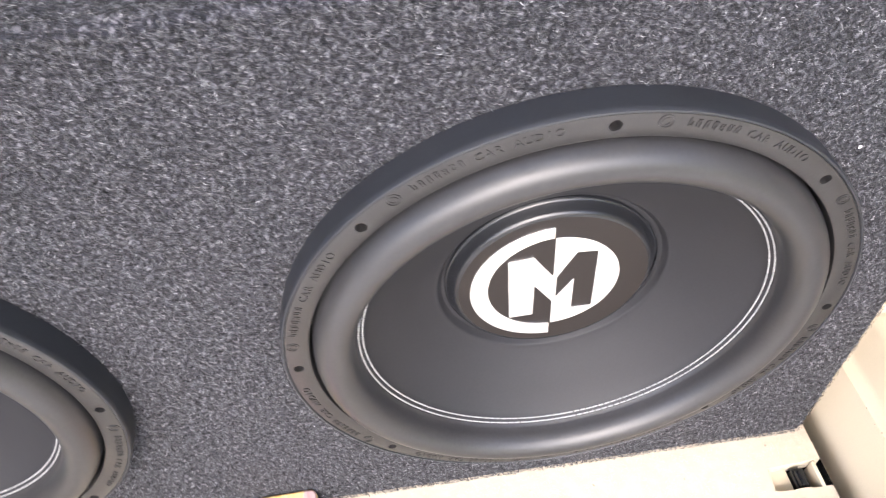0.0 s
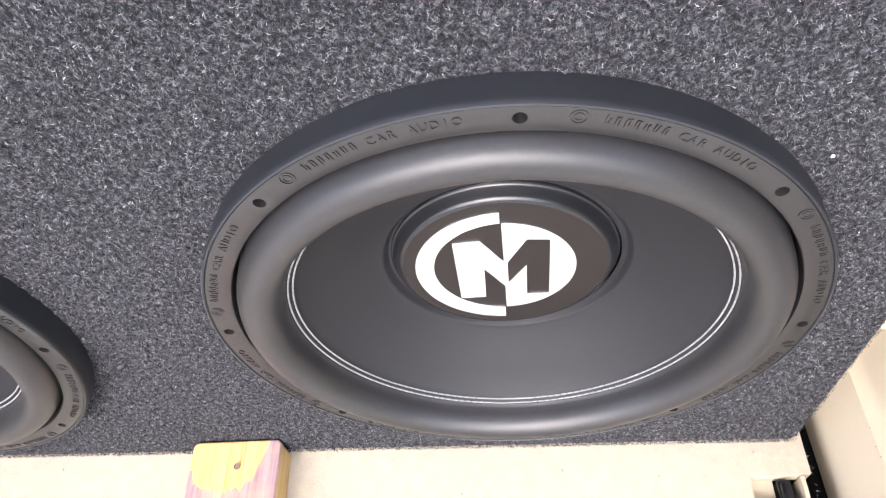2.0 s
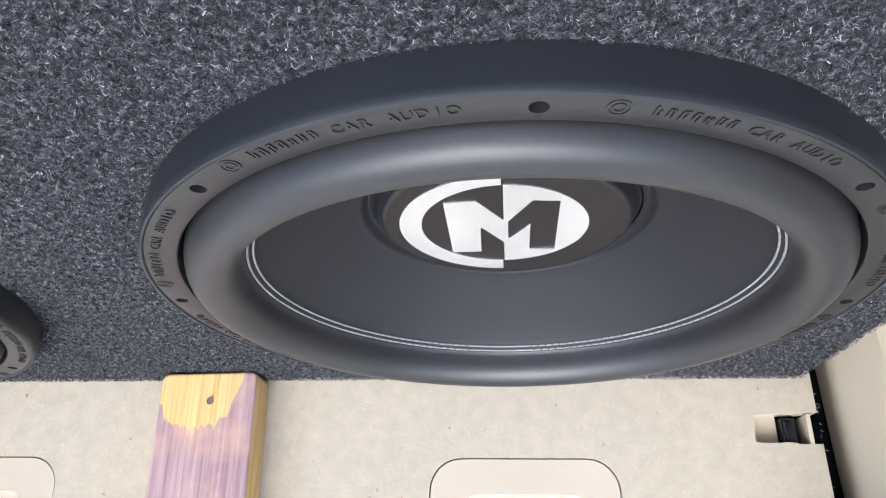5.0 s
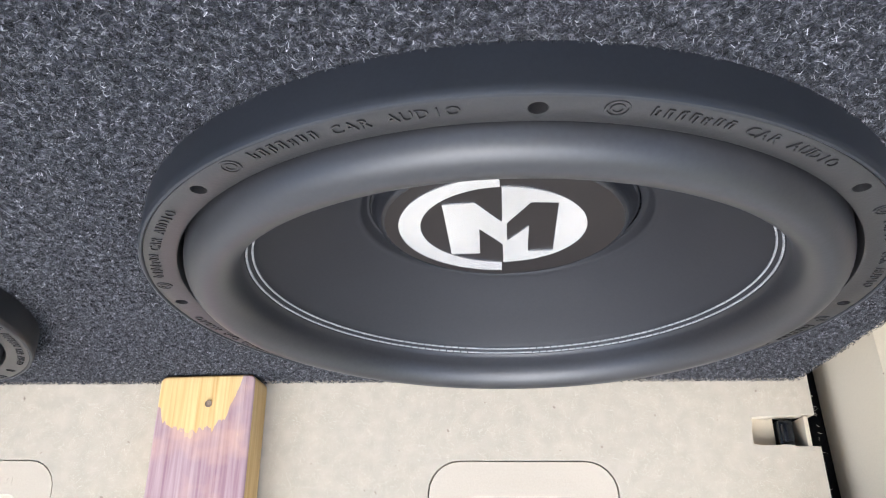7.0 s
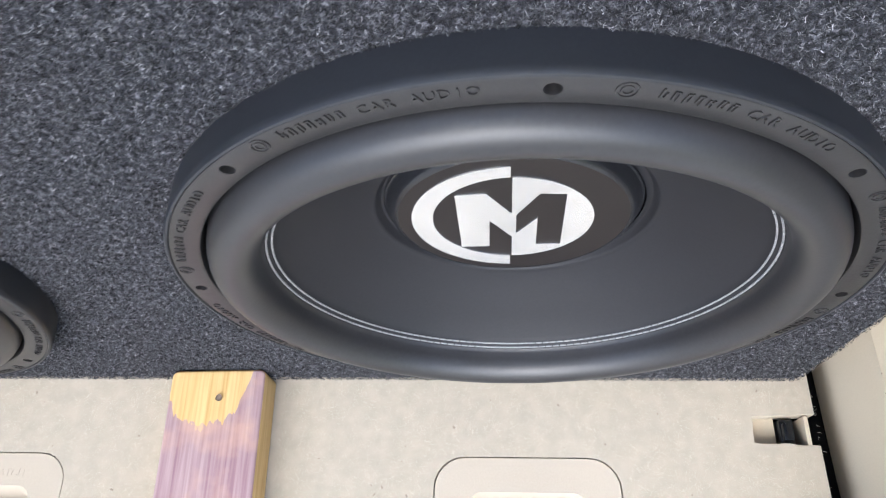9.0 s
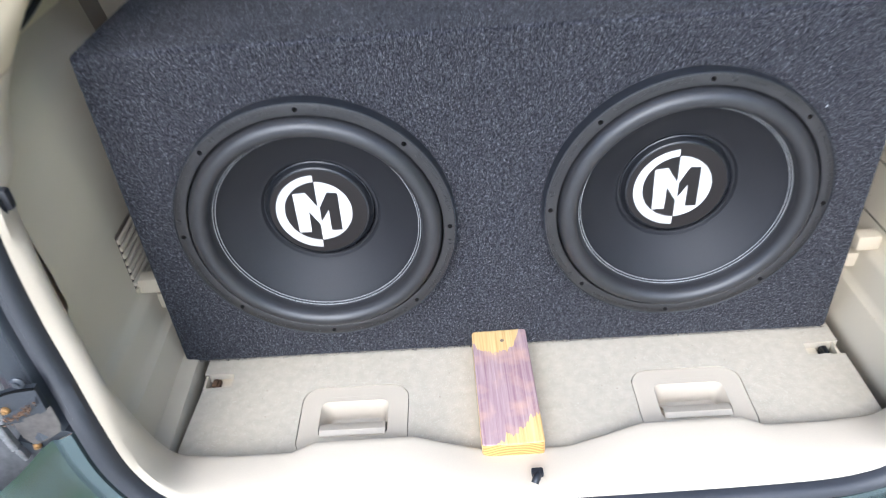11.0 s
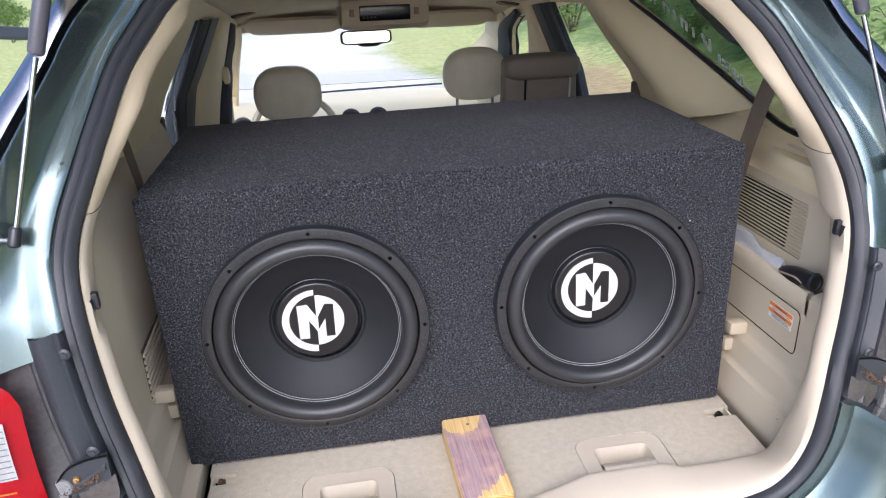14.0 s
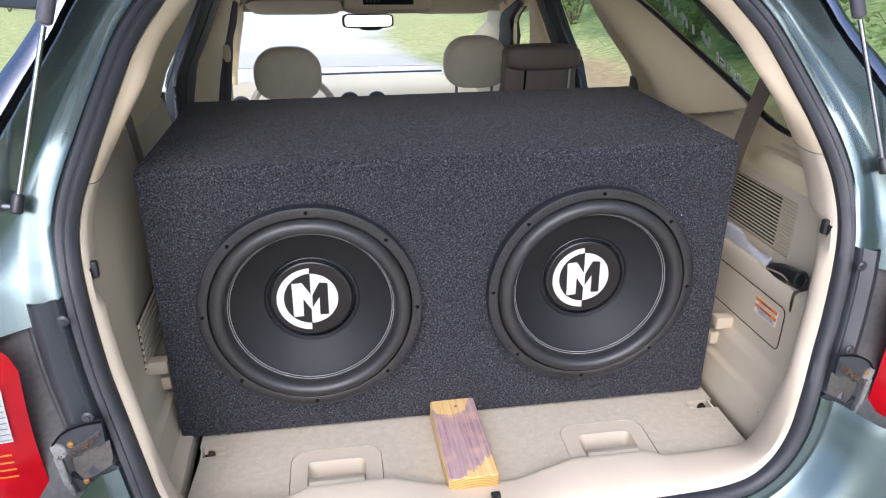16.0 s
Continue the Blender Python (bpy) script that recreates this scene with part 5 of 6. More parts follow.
part("mirror_stem", tube([(0, 0.01, 0.02), (0, 0.06, 0.07)], 0.008, 8), BLACK, mir)

# windscreen and dashboard
DASHTOP = [(2.30, 0.09), (2.315, 0.155), (2.36, 0.180), (2.5, 0.184), (2.75, 0.165), (2.95, 0.145)]
rows = [[(XC + x, y - 0.06 * (abs(x) / 0.7) ** 2, z - 0.02 * (abs(x) / 0.7) ** 4) for y, z in [(2.34, -0.3)] + DASHTOP] for x in [j * 0.72 / 8 for j in range(-8, 9)]]
# paler beige stands in for sunlight here and throws more light back
dash = part("dashboard", loft(rows), BEIGE_BRIGHT, suv, "beige dashboard brightened in its colour")
for x in (-0.60, -0.10, 0.03, 0.60):
    bm = lathe([(0.048, 0.0), (0.047, -0.012), (0.038, -0.014), (0.036, -0.004), (0.0005, -0.003)], 24)
    part("air_vent", bm, BLACK, dash, "round dark air vent", loc=(XC + x, 2.300 - 0.06 * (abs(x) / 0.7) ** 2, 0.138))
pane = plate([(-0.57, 0.0), (0.57, 0.0), (0.68, 1.13), (-0.68, 1.13)], [], 0.004, lambda u, v, w: (XC + u, 1.93 + v * 0.9303 + w * 0.3668, 0.605 - v * 0.3668 + w * 0.9303))
ws = part("windscreen", pane, GLASS, suv, "clear windscreen glass", smooth=False)
ws.visible_shadow = False
part("wiper", tube(spline([(XC - 0.45, 2.93, 0.152), (XC + 0.0, 2.90, 0.166), (XC + 0.45, 2.93, 0.165)], 4), 0.006, 6), BLACK, suv, "black wiper arm")
bonnet = loft([[(XC + x, y, z - 0.06 * (x / 0.7) ** 2) for x in (-0.885, -0.6, -0.2, 0.2, 0.6, 0.885)] for y, z in ((2.97, 0.10), (3.3, 0.03), (3.8, -0.10), (4.05, -0.22), (4.1, -0.5))])
part("bonnet", bonnet, PAINT, suv, "grey-green bonnet")

# outer skin, arches and wheels
def flank_x(z):
    return 0.895 - 0.45 * max(0.0, z - 0.25)


def body_flank(side):
    out = [(-0.165, 0.41), (-0.03, 0.455), (0.72, 0.455), (0.74, 0.27), (2.0, 0.25), (2.9, 0.21), (3.35, 0.06), (3.8, -0.07), (4.02, -0.17), (4.08, -0.45)]
    for yc in (3.15, 0.62):
        out += [(yc + 0.36 * math.cos(radians(a)), -0.45 + 0.36 * math.sin(radians(a))) for a in range(0, 181, 15)]
    out += [(-0.10, -0.45), (-0.17, -0.30)]
    pl = plate(out, [], 0.02, lambda u, v, w: (XC + side * (flank_x(v) + w), u, v))
    f = part("body_side", pl, PAINT, suv, "grey-green painted body side", smooth=False)
    for y in (0.76, 1.46, 2.62):
        part("door_gap", tube([(XC + side * (flank_x(z) + 0.001), y + 0.05 * (0.2 - z), z) for z in (0.24, 0.0, -0.25, -0.44)], 0.004, 6), BLACK, f)


def wheel(side, y):
    w = new("wheel")
    w.parent = suv
    tagged(w, "road wheel with black tyre")
    tyre = lathe([(0.19, -0.10), (0.27, -0.105), (0.295, -0.09), (0.302, -0.05), (0.302, 0.05), (0.295, 0.09), (0.27, 0.105), (0.19, 0.10)], 48)
    rim = lathe([(0.0005, -0.05), (0.05, -0.055), (0.06, -0.035), (0.16, -0.045), (0.185, -0.095), (0.195, -0.098), (0.195, 0.09)], 40)
    for name, bm, m in (("tyre", tyre, RUBBER), ("rim", rim, STEEL)):
        bm.transform(Matrix.Rotation(radians(90 * side), 4, "Z"))
        part(name, bm, m, w, loc=(XC + side * 0.79, y, -0.42))


for side in (-1, 1):
    body_flank(side)
    for y in (0.62, 3.15):
        wheel(side, y)

# steering wheel
bm = loft([[(XC - 0.36 + (0.185 + 0.016 * math.cos(b)) * math.cos(a), 2.08 + 0.016 * math.sin(b) + 0.05 * math.sin(a) * 0.9, 0.13 + (0.185 + 0.016 * math.cos(b)) * math.sin(a) * 0.9) for b in [k * math.pi / 4 for k in range(8)]] for a in [k * math.pi / 20 for k in range(40)]], closed_u=True, closed_v=True)
sw = part("steering_wheel", bm, BEIGE, suv, "beige steering wheel")
part("hub", soft_block(0.14, 0.05, 0.11, 3, 6), BEIGE, sw, loc=(XC - 0.36, 2.11, 0.125))
part("spoke", tube([(XC - 0.53, 2.09, 0.13), (XC - 0.19, 2.09, 0.13)], 0.014, 8), BLACK, sw)


def seat(x, y, z_top, width, leather, back, label, slot=False):
    s = new("seat")
    s.parent = suv
    tagged(s, label)
    hh = 0.195
    def shape(px, py, pz):
        k = 1 - 0.24 * max(0, pz / (hh / 2)) ** 2 - 0.10 * max(0, -pz / (hh / 2)) ** 2
        return (px * k, py, pz)
    part("headrest", soft_block(width, 0.115, hh, 3.4, 12, shape), leather, s, "padded leather headrest", loc=(x, y, z_top - hh / 2))
    for dx in (-0.07, 0.07):
        part("headrest_post", tube([(x + dx, y + 0.01, z_top - hh + 0.02), (x + dx, y + 0.01, z_top - hh - 0.08)], 0.006, 8), STEEL, s)
    bh = 0.62
    bz = z_top - hh - 0.03 - bh / 2
    def taper(px, py, pz):
        k = 1 - 0.13 * max(0, pz / (bh / 2)) ** 3
        return (px * k, py + 0.10 * (pz / bh), pz)
    b = part("backrest", soft_block(width * 1.75, 0.15, bh, 5, 12, taper), back, s, "padded seat back", loc=(x, y - 0.02, bz))
    return s


seat(-0.341, 1.60, 0.496, 0.248, LEATHER, LEATHER, "taupe leather front seat")
seat(0.370, 1.60, 0.528, 0.248, LEATHER, LEATHER, "taupe leather front passenger seat")
# second row: headrest over a brown seat back with two vertical seams
s2 = new("seat")
s2.parent = suv
tagged(s2, "brown-backed second-row seat")
X2, Y2 = 0.445, 1.00
part("headrest", soft_block(0.240, 0.09, 0.075, 4, 10), LEATHER_BACK, s2, "brown padded headrest roll", loc=(X2, Y2, 0.541))
part("headrest_back", soft_block(0.230, 0.06, 0.18, 7, 10, lambda a, b, c: (a * (1 + 0.12 * max(0, -c / 0.1)), b, c)), LEATHER_BACK, s2, loc=(X2 - 0.004, Y2 + 0.008, 0.458))
for dx in (-0.055, 0.085):
    part("seam", tube([(X2 + dx, Y2 - 0.030, 0.507), (X2 + dx - 0.004, Y2 - 0.034, 0.40)], 0.0035, 6), STEEL if dx > 0 else DARK, s2)
part("backrest", soft_block(0.5, 0.14, 0.6, 5, 10), LEATHER_BACK, s2, loc=(X2 - 0.02, Y2, 0.10))

# the front left door stands open
def open_door():
    d = new("door")
    d.parent = suv
    tagged(d, "open grey-green side door with an empty window frame")
    o = Vector((-1.06, 1.20, 0))
    out = [(0.235, -0.15), (0.235, 0.50), (0.215, 0.672), (0.10, 0.688), (-0.150, 0.716), (-0.188, 0.714), (-0.206, 0.690), (-0.183, 0.40), (-0.175, -0.15)]
    hole = [(0.19, 0.36), (0.18, 0.652), (0.088, 0.664), (-0.136, 0.686), (-0.158, 0.664), (-0.140, 0.38)]
    # the leaf lies nearly square to the flank
    place = lambda u, v, w: (o.x + u, o.y + 0.12 * (u + 0.2) - w, v)
    part("leaf", plate(out, [hole], 0.03, place), DOORBLACK, d, smooth=False)
    loop = [Vector(place(u, v, -0.012)) for u, v in hole]
    part("window_seal", tube(loop + [loop[0]], 0.009, 8), SEALMAT, d, "black window seal")


open_door()

# ---- the subwoofer enclosure ----
BX0, BX1, BZ, BD = -0.534, 0.519, 0.536, 0.52
FRONT = -0.003
WOOFERS = ((-0.2670, 0.2655), (0.2530, 0.2695))
box_thing = thing("speaker_box", "large charcoal-carpeted subwoofer enclosure on the load floor", "speaker box", at=(0, 0, 0))


def enclosure():
    bm = bmesh.new()
    add_box(bm, BX0, BX1, FRONT, BD, 0.0005, BZ, bevel=0.010, seg=4)
    return bm


shell = part("shell", enclosure(), FELT, box_thing, "charcoal flecked carpet covering")
cut = bmesh.new()
for cx, cz in WOOFERS:
    tmp = lathe([(0.0001, -0.08), (0.186, -0.08), (0.186, 0.14), (0.0001, 0.14)], 64)
    me = bpy.data.meshes.new("tmp")
    for v in tmp.verts:
        v.co += Vector((cx, 0, cz))
    tmp.to_mesh(me)
    tmp.free()
    cut.from_mesh(me)
    bpy.data.meshes.remove(me)
bmesh.ops.recalc_face_normals(cut, faces=cut.faces)
cme = bpy.data.meshes.new("cut")
cut.to_mesh(cme)
cut.free()


def carve(ob, cutter_mesh):
    """Cut the cutter out of ob for good."""
    c = bpy.data.objects.new("cutter", cutter_mesh)
    scene.collection.objects.link(c)
    mod = ob.modifiers.new("cut", "BOOLEAN")
    mod.operation, mod.object, mod.solver = "DIFFERENCE", c, "EXACT"
    dg = bpy.context.evaluated_depsgraph_get()
    me = bpy.data.meshes.new_from_object(ob.evaluated_get(dg))
    ob.modifiers.remove(mod)
    bpy.data.objects.remove(c)
    ob.data = me
    me.shade_smooth()
    me.set_sharp_from_angle(angle=radians(38))


carve(shell, cme)


def split_panels(ob, parent):
    """Part the covering into the panels that it is stretched over, along the rounded edges."""
    groups = {}
    for f in ob.data.polygons:
        n = f.normal
        ax = max(range(3), key=lambda i: abs(n[i]))
        inside = abs(f.center.y) > 0.011 and f.center.y < BD - 0.02 and BX0 + 0.02 < f.center.x < BX1 - 0.02 and 0.02 < f.center.z < BZ - 0.02
        key = "front_panel" if inside or (ax == 1 and n.y < 0) else "back_panel" if ax == 1 else ("top_panel" if n.z > 0 else "bottom_panel") if ax == 2 else ("right_panel" if n.x > 0 else "left_panel")
        groups.setdefault(key, []).append(f.index)
    for key, ids in groups.items():
        bm = bmesh.new()
        bm.from_mesh(ob.data)
        bm.faces.ensure_lookup_table()
        keep = set(ids)
        bmesh.ops.delete(bm, geom=[f for f in bm.faces if f.index not in keep], context="FACES")
        me = bpy.data.meshes.new(key)
        bm.to_mesh(me)
        bm.free()
        me.shade_smooth()
        me.set_sharp_from_angle(angle=radians(50))
        me.materials.clear()
        me.materials.append(FELT)
        p = new(key, me)
        p.parent = parent
    bpy.data.objects.remove(ob)


split_panels(shell, box_thing)


def fibre_material():
    m = bpy.data.materials.new("felt_fibres")
    m.use_nodes = True
    N, L = m.node_tree.nodes, m.node_tree.links
    p = N["Principled BSDF"]
    geo = N.new("ShaderNodeNewGeometry")
    ramp = N.new("ShaderNodeValToRGB")
    cr = ramp.color_ramp
    cr.elements[0].position, cr.elements[0].color = 0.0, (0.010, 0.010, 0.012, 1)
    cr.elements[1].position, cr.elements[1].color = 1.0, (0.20, 0.20, 0.208, 1)
    for pos, c in ((0.36, 0.026), (0.62, 0.055), (0.86, 0.105)):
        e = cr.elements.new(pos)
        e.color = (c * 0.92, c * 0.92, c * 0.98, 1)
    L.new(geo.outputs["Random Per Island"], ramp.inputs[0])
    # pale and dark fibres gather in small tufts
    co, tuft, reach, blend = (N.new(k) for k in ("ShaderNodeTexCoord", "ShaderNodeTexNoise", "ShaderNodeMapRange", "ShaderNodeVectorMath"))
    tuft.inputs["Scale"].default_value, tuft.inputs["Detail"].default_value = 260, 2
    L.new(co.outputs["Object"], tuft.inputs["Vector"])
    reach.inputs["From Min"].default_value, reach.inputs["From Max"].default_value = 0.36, 0.66
    reach.inputs["To Min"].default_value, reach.inputs["To Max"].default_value = 0.20, 2.15
    L.new(tuft.outputs["Fac"], reach.inputs["Value"])
    blend.operation = "SCALE"
    L.new(ramp.outputs[0], blend.inputs[0])
    L.new(reach.outputs[0], blend.inputs["Scale"])
    L.new(blend.outputs[0], p.inputs["Base Color"])
    p.inputs["Roughness"].default_value = 0.8
    p.inputs["Specular IOR Level"].default_value = 0.25
    p.inputs["Sheen Weight"].default_value = 0.0
    p.inputs["Sheen Roughness"].default_value = 0.6
    return m


def fibres(count, seed, u0, u1, v0, v1, place, clear=(), fade=None):
    """Loose curled fibres standing off one panel of the box. place maps (u, v, height) to the world."""
    rng = np.random.default_rng(seed)
    u, v = rng.uniform(u0, u1, count), rng.uniform(v0, v1, count)
    keep = np.ones(count, bool)
    for cu, cv in clear:
        keep &= (u - cu) ** 2 + (v - cv) ** 2 > 0.1985 ** 2
    if fade:
        keep &= rng.random(count) < fade(v)
    u, v = u[keep], v[keep]
    n = len(u)
    ang = rng.uniform(0, 2 * math.pi, n)
    bend = rng.normal(0, 2.6, n)
    length = rng.uniform(0.0014, 0.0036, n)
    rise = rng.uniform(0.0004, 0.0022, n)
    width = rng.uniform(0.00010, 0.00024, n)
    twist = rng.uniform(-1.35, 1.35, n)
    verts = np.zeros((n, 6, 3))
    for k in range(3):
        h = rise * math.sin(math.pi * (0.12 + 0.38 * k)) - 0.0003
        su, sv, sh = -np.sin(ang) * width * np.cos(twist), np.cos(ang) * width * np.cos(twist), width * np.sin(twist)
        verts[:, 2 * k] = np.stack(place(u + su, v + sv, h + sh), 1)
        verts[:, 2 * k + 1] = np.stack(place(u - su, v - sv, h - sh), 1)
        u, v = u + np.cos(ang) * length / 2, v + np.sin(ang) * length / 2
        ang = ang + bend / 2
    quads = np.array([(0, 1, 3, 2), (2, 3, 5, 4)])
    faces = (np.arange(n)[:, None, None] * 6 + quads[None]).reshape(-1, 4)
    me = bpy.data.meshes.new("carpet_pile")
    me.from_pydata(verts.reshape(-1, 3).tolist(), [], faces.tolist())
    me.materials.append(FIBRE)
    ob = new("carpet_pile", me)
    ob.parent = box_thing
    return tagged(ob, "curled grey carpet fibres", kind="stuff")


FIBRE = fibre_material()
fibres(470000, 4, BX0 + 0.004, BX1 - 0.004, 0.002, BZ - 0.006, lambda u, v, h: (u, FRONT - h, v), WOOFERS)
# on top they lie flatter and thin out towards the back
fibres(150000, 5, BX0 + 0.006, BX1 - 0.006, 0.005, 0.36, lambda u, v, h: (u, FRONT + v, BZ + h * 0.8), fade=lambda v: 1.0 - 0.8 * np.clip((v - 0.08) / 0.25, 0, 1))
# over the rounded edge between the front and the top
def round_edge(u, v, h):
    a = v / 0.010
    return u, FRONT + 0.010 - (0.010 + h) * np.cos(a), BZ - 0.010 + (0.010 + h) * np.sin(a)


fibres(12000, 6, BX0 + 0.006, BX1 - 0.006, 0.0, 0.0157, round_edge)


# ---- subwoofers ----
def emblem_shapes():
    """Two facing half emblems, about the middle of the split: a half ring with a slanted stroke, and a half disc with a notched cut."""
    def arc(cx, cz, r, x, left):
        a = math.acos((x - cx) / r)
        span = [a + (2 * math.pi - 2 * a) * k / 48 for k in range(49)] if left else [-a + 2 * a * k / 48 for k in range(49)]
        return [(cx + r * math.cos(k), cz + r * math.sin(k)) for k in span]
    ring = arc(0.0018, 0.0, 0.0628, 0.0, True) + arc(0.0030, 0.0014, 0.0508, 0.0, True)[::-1]
    stroke = [(-0.0325, 0.0330), (-0.0140, 0.0343), (0.0011, 0.0092), (0.0011, -0.0210), (-0.0128, 0.0014), (-0.0136, -0.0343), (-0.0318, -0.0347)]
    disc = arc(0.0002, 0.0014, 0.0505, 0.0010, False)
    cutout = [(0.0325, 0.0322), (0.0172, 0.0336), (0.0036, 0.0082), (0.0036, -0.0165), (0.0166, 0.0040), (0.0166, -0.0325), (0.0324, -0.0327)]
    return ring, stroke, disc, cutout


def letter_mesh(char, size, depth):
    words = bpy.data.curves.new("words", "FONT")
    words.body, words.size, words.extrude, words.align_x = char, size, depth, "CENTER"
    words.resolution_u = 2
    tmp = bpy.data.objects.new("words", words)
    scene.collection.objects.link(tmp)
    me = bpy.data.meshes.new_from_object(tmp.evaluated_get(bpy.context.evaluated_depsgraph_get()))
    bpy.data.objects.remove(tmp)
    me.materials.clear()
    return me


CAP_Y = 0.0226  # face of the dust cap, behind the front of the box


def subwoofer(name="subwoofer"):
    t = thing(name, "fifteen-inch black subwoofer with stitched cone, set in the box", "subwoofer", "subwoofers in the box")
    # moulded mounting ring with eight counterbored screw holes
    prof = [(0.1803, 0.010), (0.1803, -0.0205), (0.1808, -0.0228), (0.1822, -0.0236), (0.1958, -0.0238), (0.1964, -0.0236), (0.1966, -0.0230), (0.1966, 0.0), (0.19, 0.010)]
    ring = lathe(prof + [prof[0]], 128)
    bmesh.ops.remove_doubles(ring, verts=ring.verts, dist=1e-6)
    frame_ob = part("mounting_ring", ring, FRAME, t, "black moulded mounting ring")
    cutter = bmesh.new()
    for k in range(8):
        a = radians(90 + 45 * k)
        tmp = lathe([(0.0001, -0.05), (0.0036, -0.05), (0.0036, -0.0050), (0.0001, -0.0050)], 16)
        bmesh.ops.remove_doubles(tmp, verts=tmp.verts, dist=0.00005)
        me = bpy.data.meshes.new("tmp")
        for v in tmp.verts:
            v.co += Vector((0.1895 * math.cos(a), 0, 0.1895 * math.sin(a)))
        tmp.to_mesh(me)
        tmp.free()
        cutter.from_mesh(me)
        bpy.data.meshes.remove(me)
    bmesh.ops.recalc_face_normals(cutter, faces=cutter.faces)
    cm = bpy.data.meshes.new("holes")
    cutter.to_mesh(cm)
    cutter.free()
    carve(frame_ob, cm)
    # rubber trim round the ring, with a narrow rounded lip at the front
    trim = [(0.1967, -0.0222), (0.1968, -0.0238), (0.1974, -0.0244), (0.1984, -0.0241), (0.1991, -0.0230), (0.1993, -0.0200), (0.1990, 0.0004), (0.1968, 0.0004)]
    part("trim_ring", lathe(trim, 128), TRIM, t, "matte black rubber trim round the ring")
    head = lathe([(0.0001, -0.0015), (0.0012, -0.0015), (0.0014, -0.003), (0.0030, -0.003), (0.0034, -0.002), (0.0034, 0.0)], 12)
    first = None
    for k in range(8):
        a = radians(90 + 45 * k)
        loc = (0.1895 * math.cos(a), -0.0050, 0.1895 * math.sin(a))
        if first is None:
            first = part("screw", head, DARK, t, "black socket screw", loc=loc)
        else:
            o = new("screw", first.data)
            o.location, o.parent = loc, t
            tagged(o, "black socket screw")
    # raised illegible lettering on the ring, in eight stretches
    rng = random.Random(2)
    bars = bmesh.new()
    pos = -8.0
    for word, text in ((1, ""), (7, ""), (3, "CAR"), (5, "AUDIO")):
        for c in range(word):
            a = radians(90 + pos)
            wdt, h = 0.0022, 0.0054
            m = Matrix.Translation((0.1912 * math.cos(a), -0.0240, 0.1912 * math.sin(a))) @ Matrix.Rotation(math.pi / 2 - a, 4, "Y")
            if text:
                me = letter_mesh(text[c], 0.0072, 0.0004)
                me.transform(m @ Matrix.Rotation(radians(90), 4, "X") @ Matrix.Translation((0, -0.0027, 0)))
                bars.from_mesh(me)
                bpy.data.meshes.remove(me)
                pos -= 1.62
                continue
            if word == 1:
                for r0 in (0.0040, 0.0022):
                    mark = lathe([(r0 - 0.0005, 0.0004), (r0 - 0.0004, -0.0003), (r0 + 0.0004, -0.0003), (r0 + 0.0005, 0.0004)], 24)
                    me = bpy.data.meshes.new("mark")
                    mark.to_mesh(me)
                    mark.free()
                    me.transform(m)
                    bars.from_mesh(me)
                    bpy.data.meshes.remove(me)
                pos -= 2.6
                continue
            for q in range(2):
                bmesh.ops.create_cube(bars, size=1, matrix=m @ Matrix.Translation(((q - 0.5) * wdt * 0.8, 0, rng.uniform(-0.0006, 0.0006))) @ Matrix.Diagonal((0.0008, 0.0008, h * rng.uniform(0.6, 1.0), 1)))
            bmesh.ops.create_cube(bars, size=1, matrix=m @ Matrix.Translation((0, 0, rng.choice((-0.3, 0.0, 0.4)) * h)) @ Matrix.Diagonal((wdt * 0.9, 0.0008, 0.0009, 1)))
            pos -= 1.42
        pos -= 1.5
    marks = part("raised_lettering", bars, FRAME, frame_ob, "raised illegible lettering", smooth=False)
    for k in range(1, 8):
        o = new("raised_lettering", marks.data)
        o.rotation_euler = (0, radians(45 * k), 0)
        o.parent = frame_ob
        tagged(o, "raised illegible lettering")
    # rolled surround
    prof = [(0.1803, 0.008), (0.1796, 0.002), (0.1790, -0.006), (0.1786, -0.0145)]
    for k in range(19):
        a = math.pi * k / 18
        prof.append((0.1643 + 0.0142 * math.cos(a), -0.0150 - 0.0195 * math.sin(a) ** 0.85))
    prof += [(0.1494, -0.0130), (0.1486, -0.0116)]
    part("surround", lathe(prof, 128), FOAM, t, "rolled black rubber surround")
    # cone and cap
    cone = [(0.1520, -0.0136), (0.1495, -0.0120), (0.1475, -0.0102), (0.1446, -0.0078), (0.1432, -0.0060), (0.1415, -0.0042), (0.125, 0.0070), (0.105, 0.0198), (0.0915, 0.0280), (0.0893, 0.0288), (0.0880, 0.0292), (0.0868, 0.0304), (0.0858, 0.0330), (0.0840, 0.0345), (0.0815, 0.0345), (0.0800, 0.0335)]
    part("cone", lathe(cone, 128), CONE, t, "pressed black cone")
    cap = [(0.0802, 0.0340), (0.0803, 0.0322), (0.0797, 0.0314), (0.0789, 0.0312), (0.0780, 0.0302), (0.0765, 0.0272), (0.0752, 0.0246), (0.0740, 0.0231), (0.0727, 0.0224), (0.0710, 0.0222), (0.060, 0.0222), (0.030, 0.0222), (0.0002, 0.0222)]
    cap = [(r, y + CAP_Y - 0.0222) for r, y in cap]
    cap_ob = part("dust_cap", lathe(cap[:10], 96), CAPRIM, t, "raised black dust cap with a glossy shoulder")
    part("cap_face", lathe(cap[9:], 96), CAP, cap_ob, "flat dark brown-black cap face")
    for outline, gaps in zip(emblem_shapes()[:3], ([], [], [emblem_shapes()[3]])):
        part("emblem", plate(outline, gaps, 0.0009, lambda u, v, w: (u - 0.0015, CAP_Y - 0.0011 - w, v)), SILVER, cap_ob, "silver foil emblem", smooth=False)
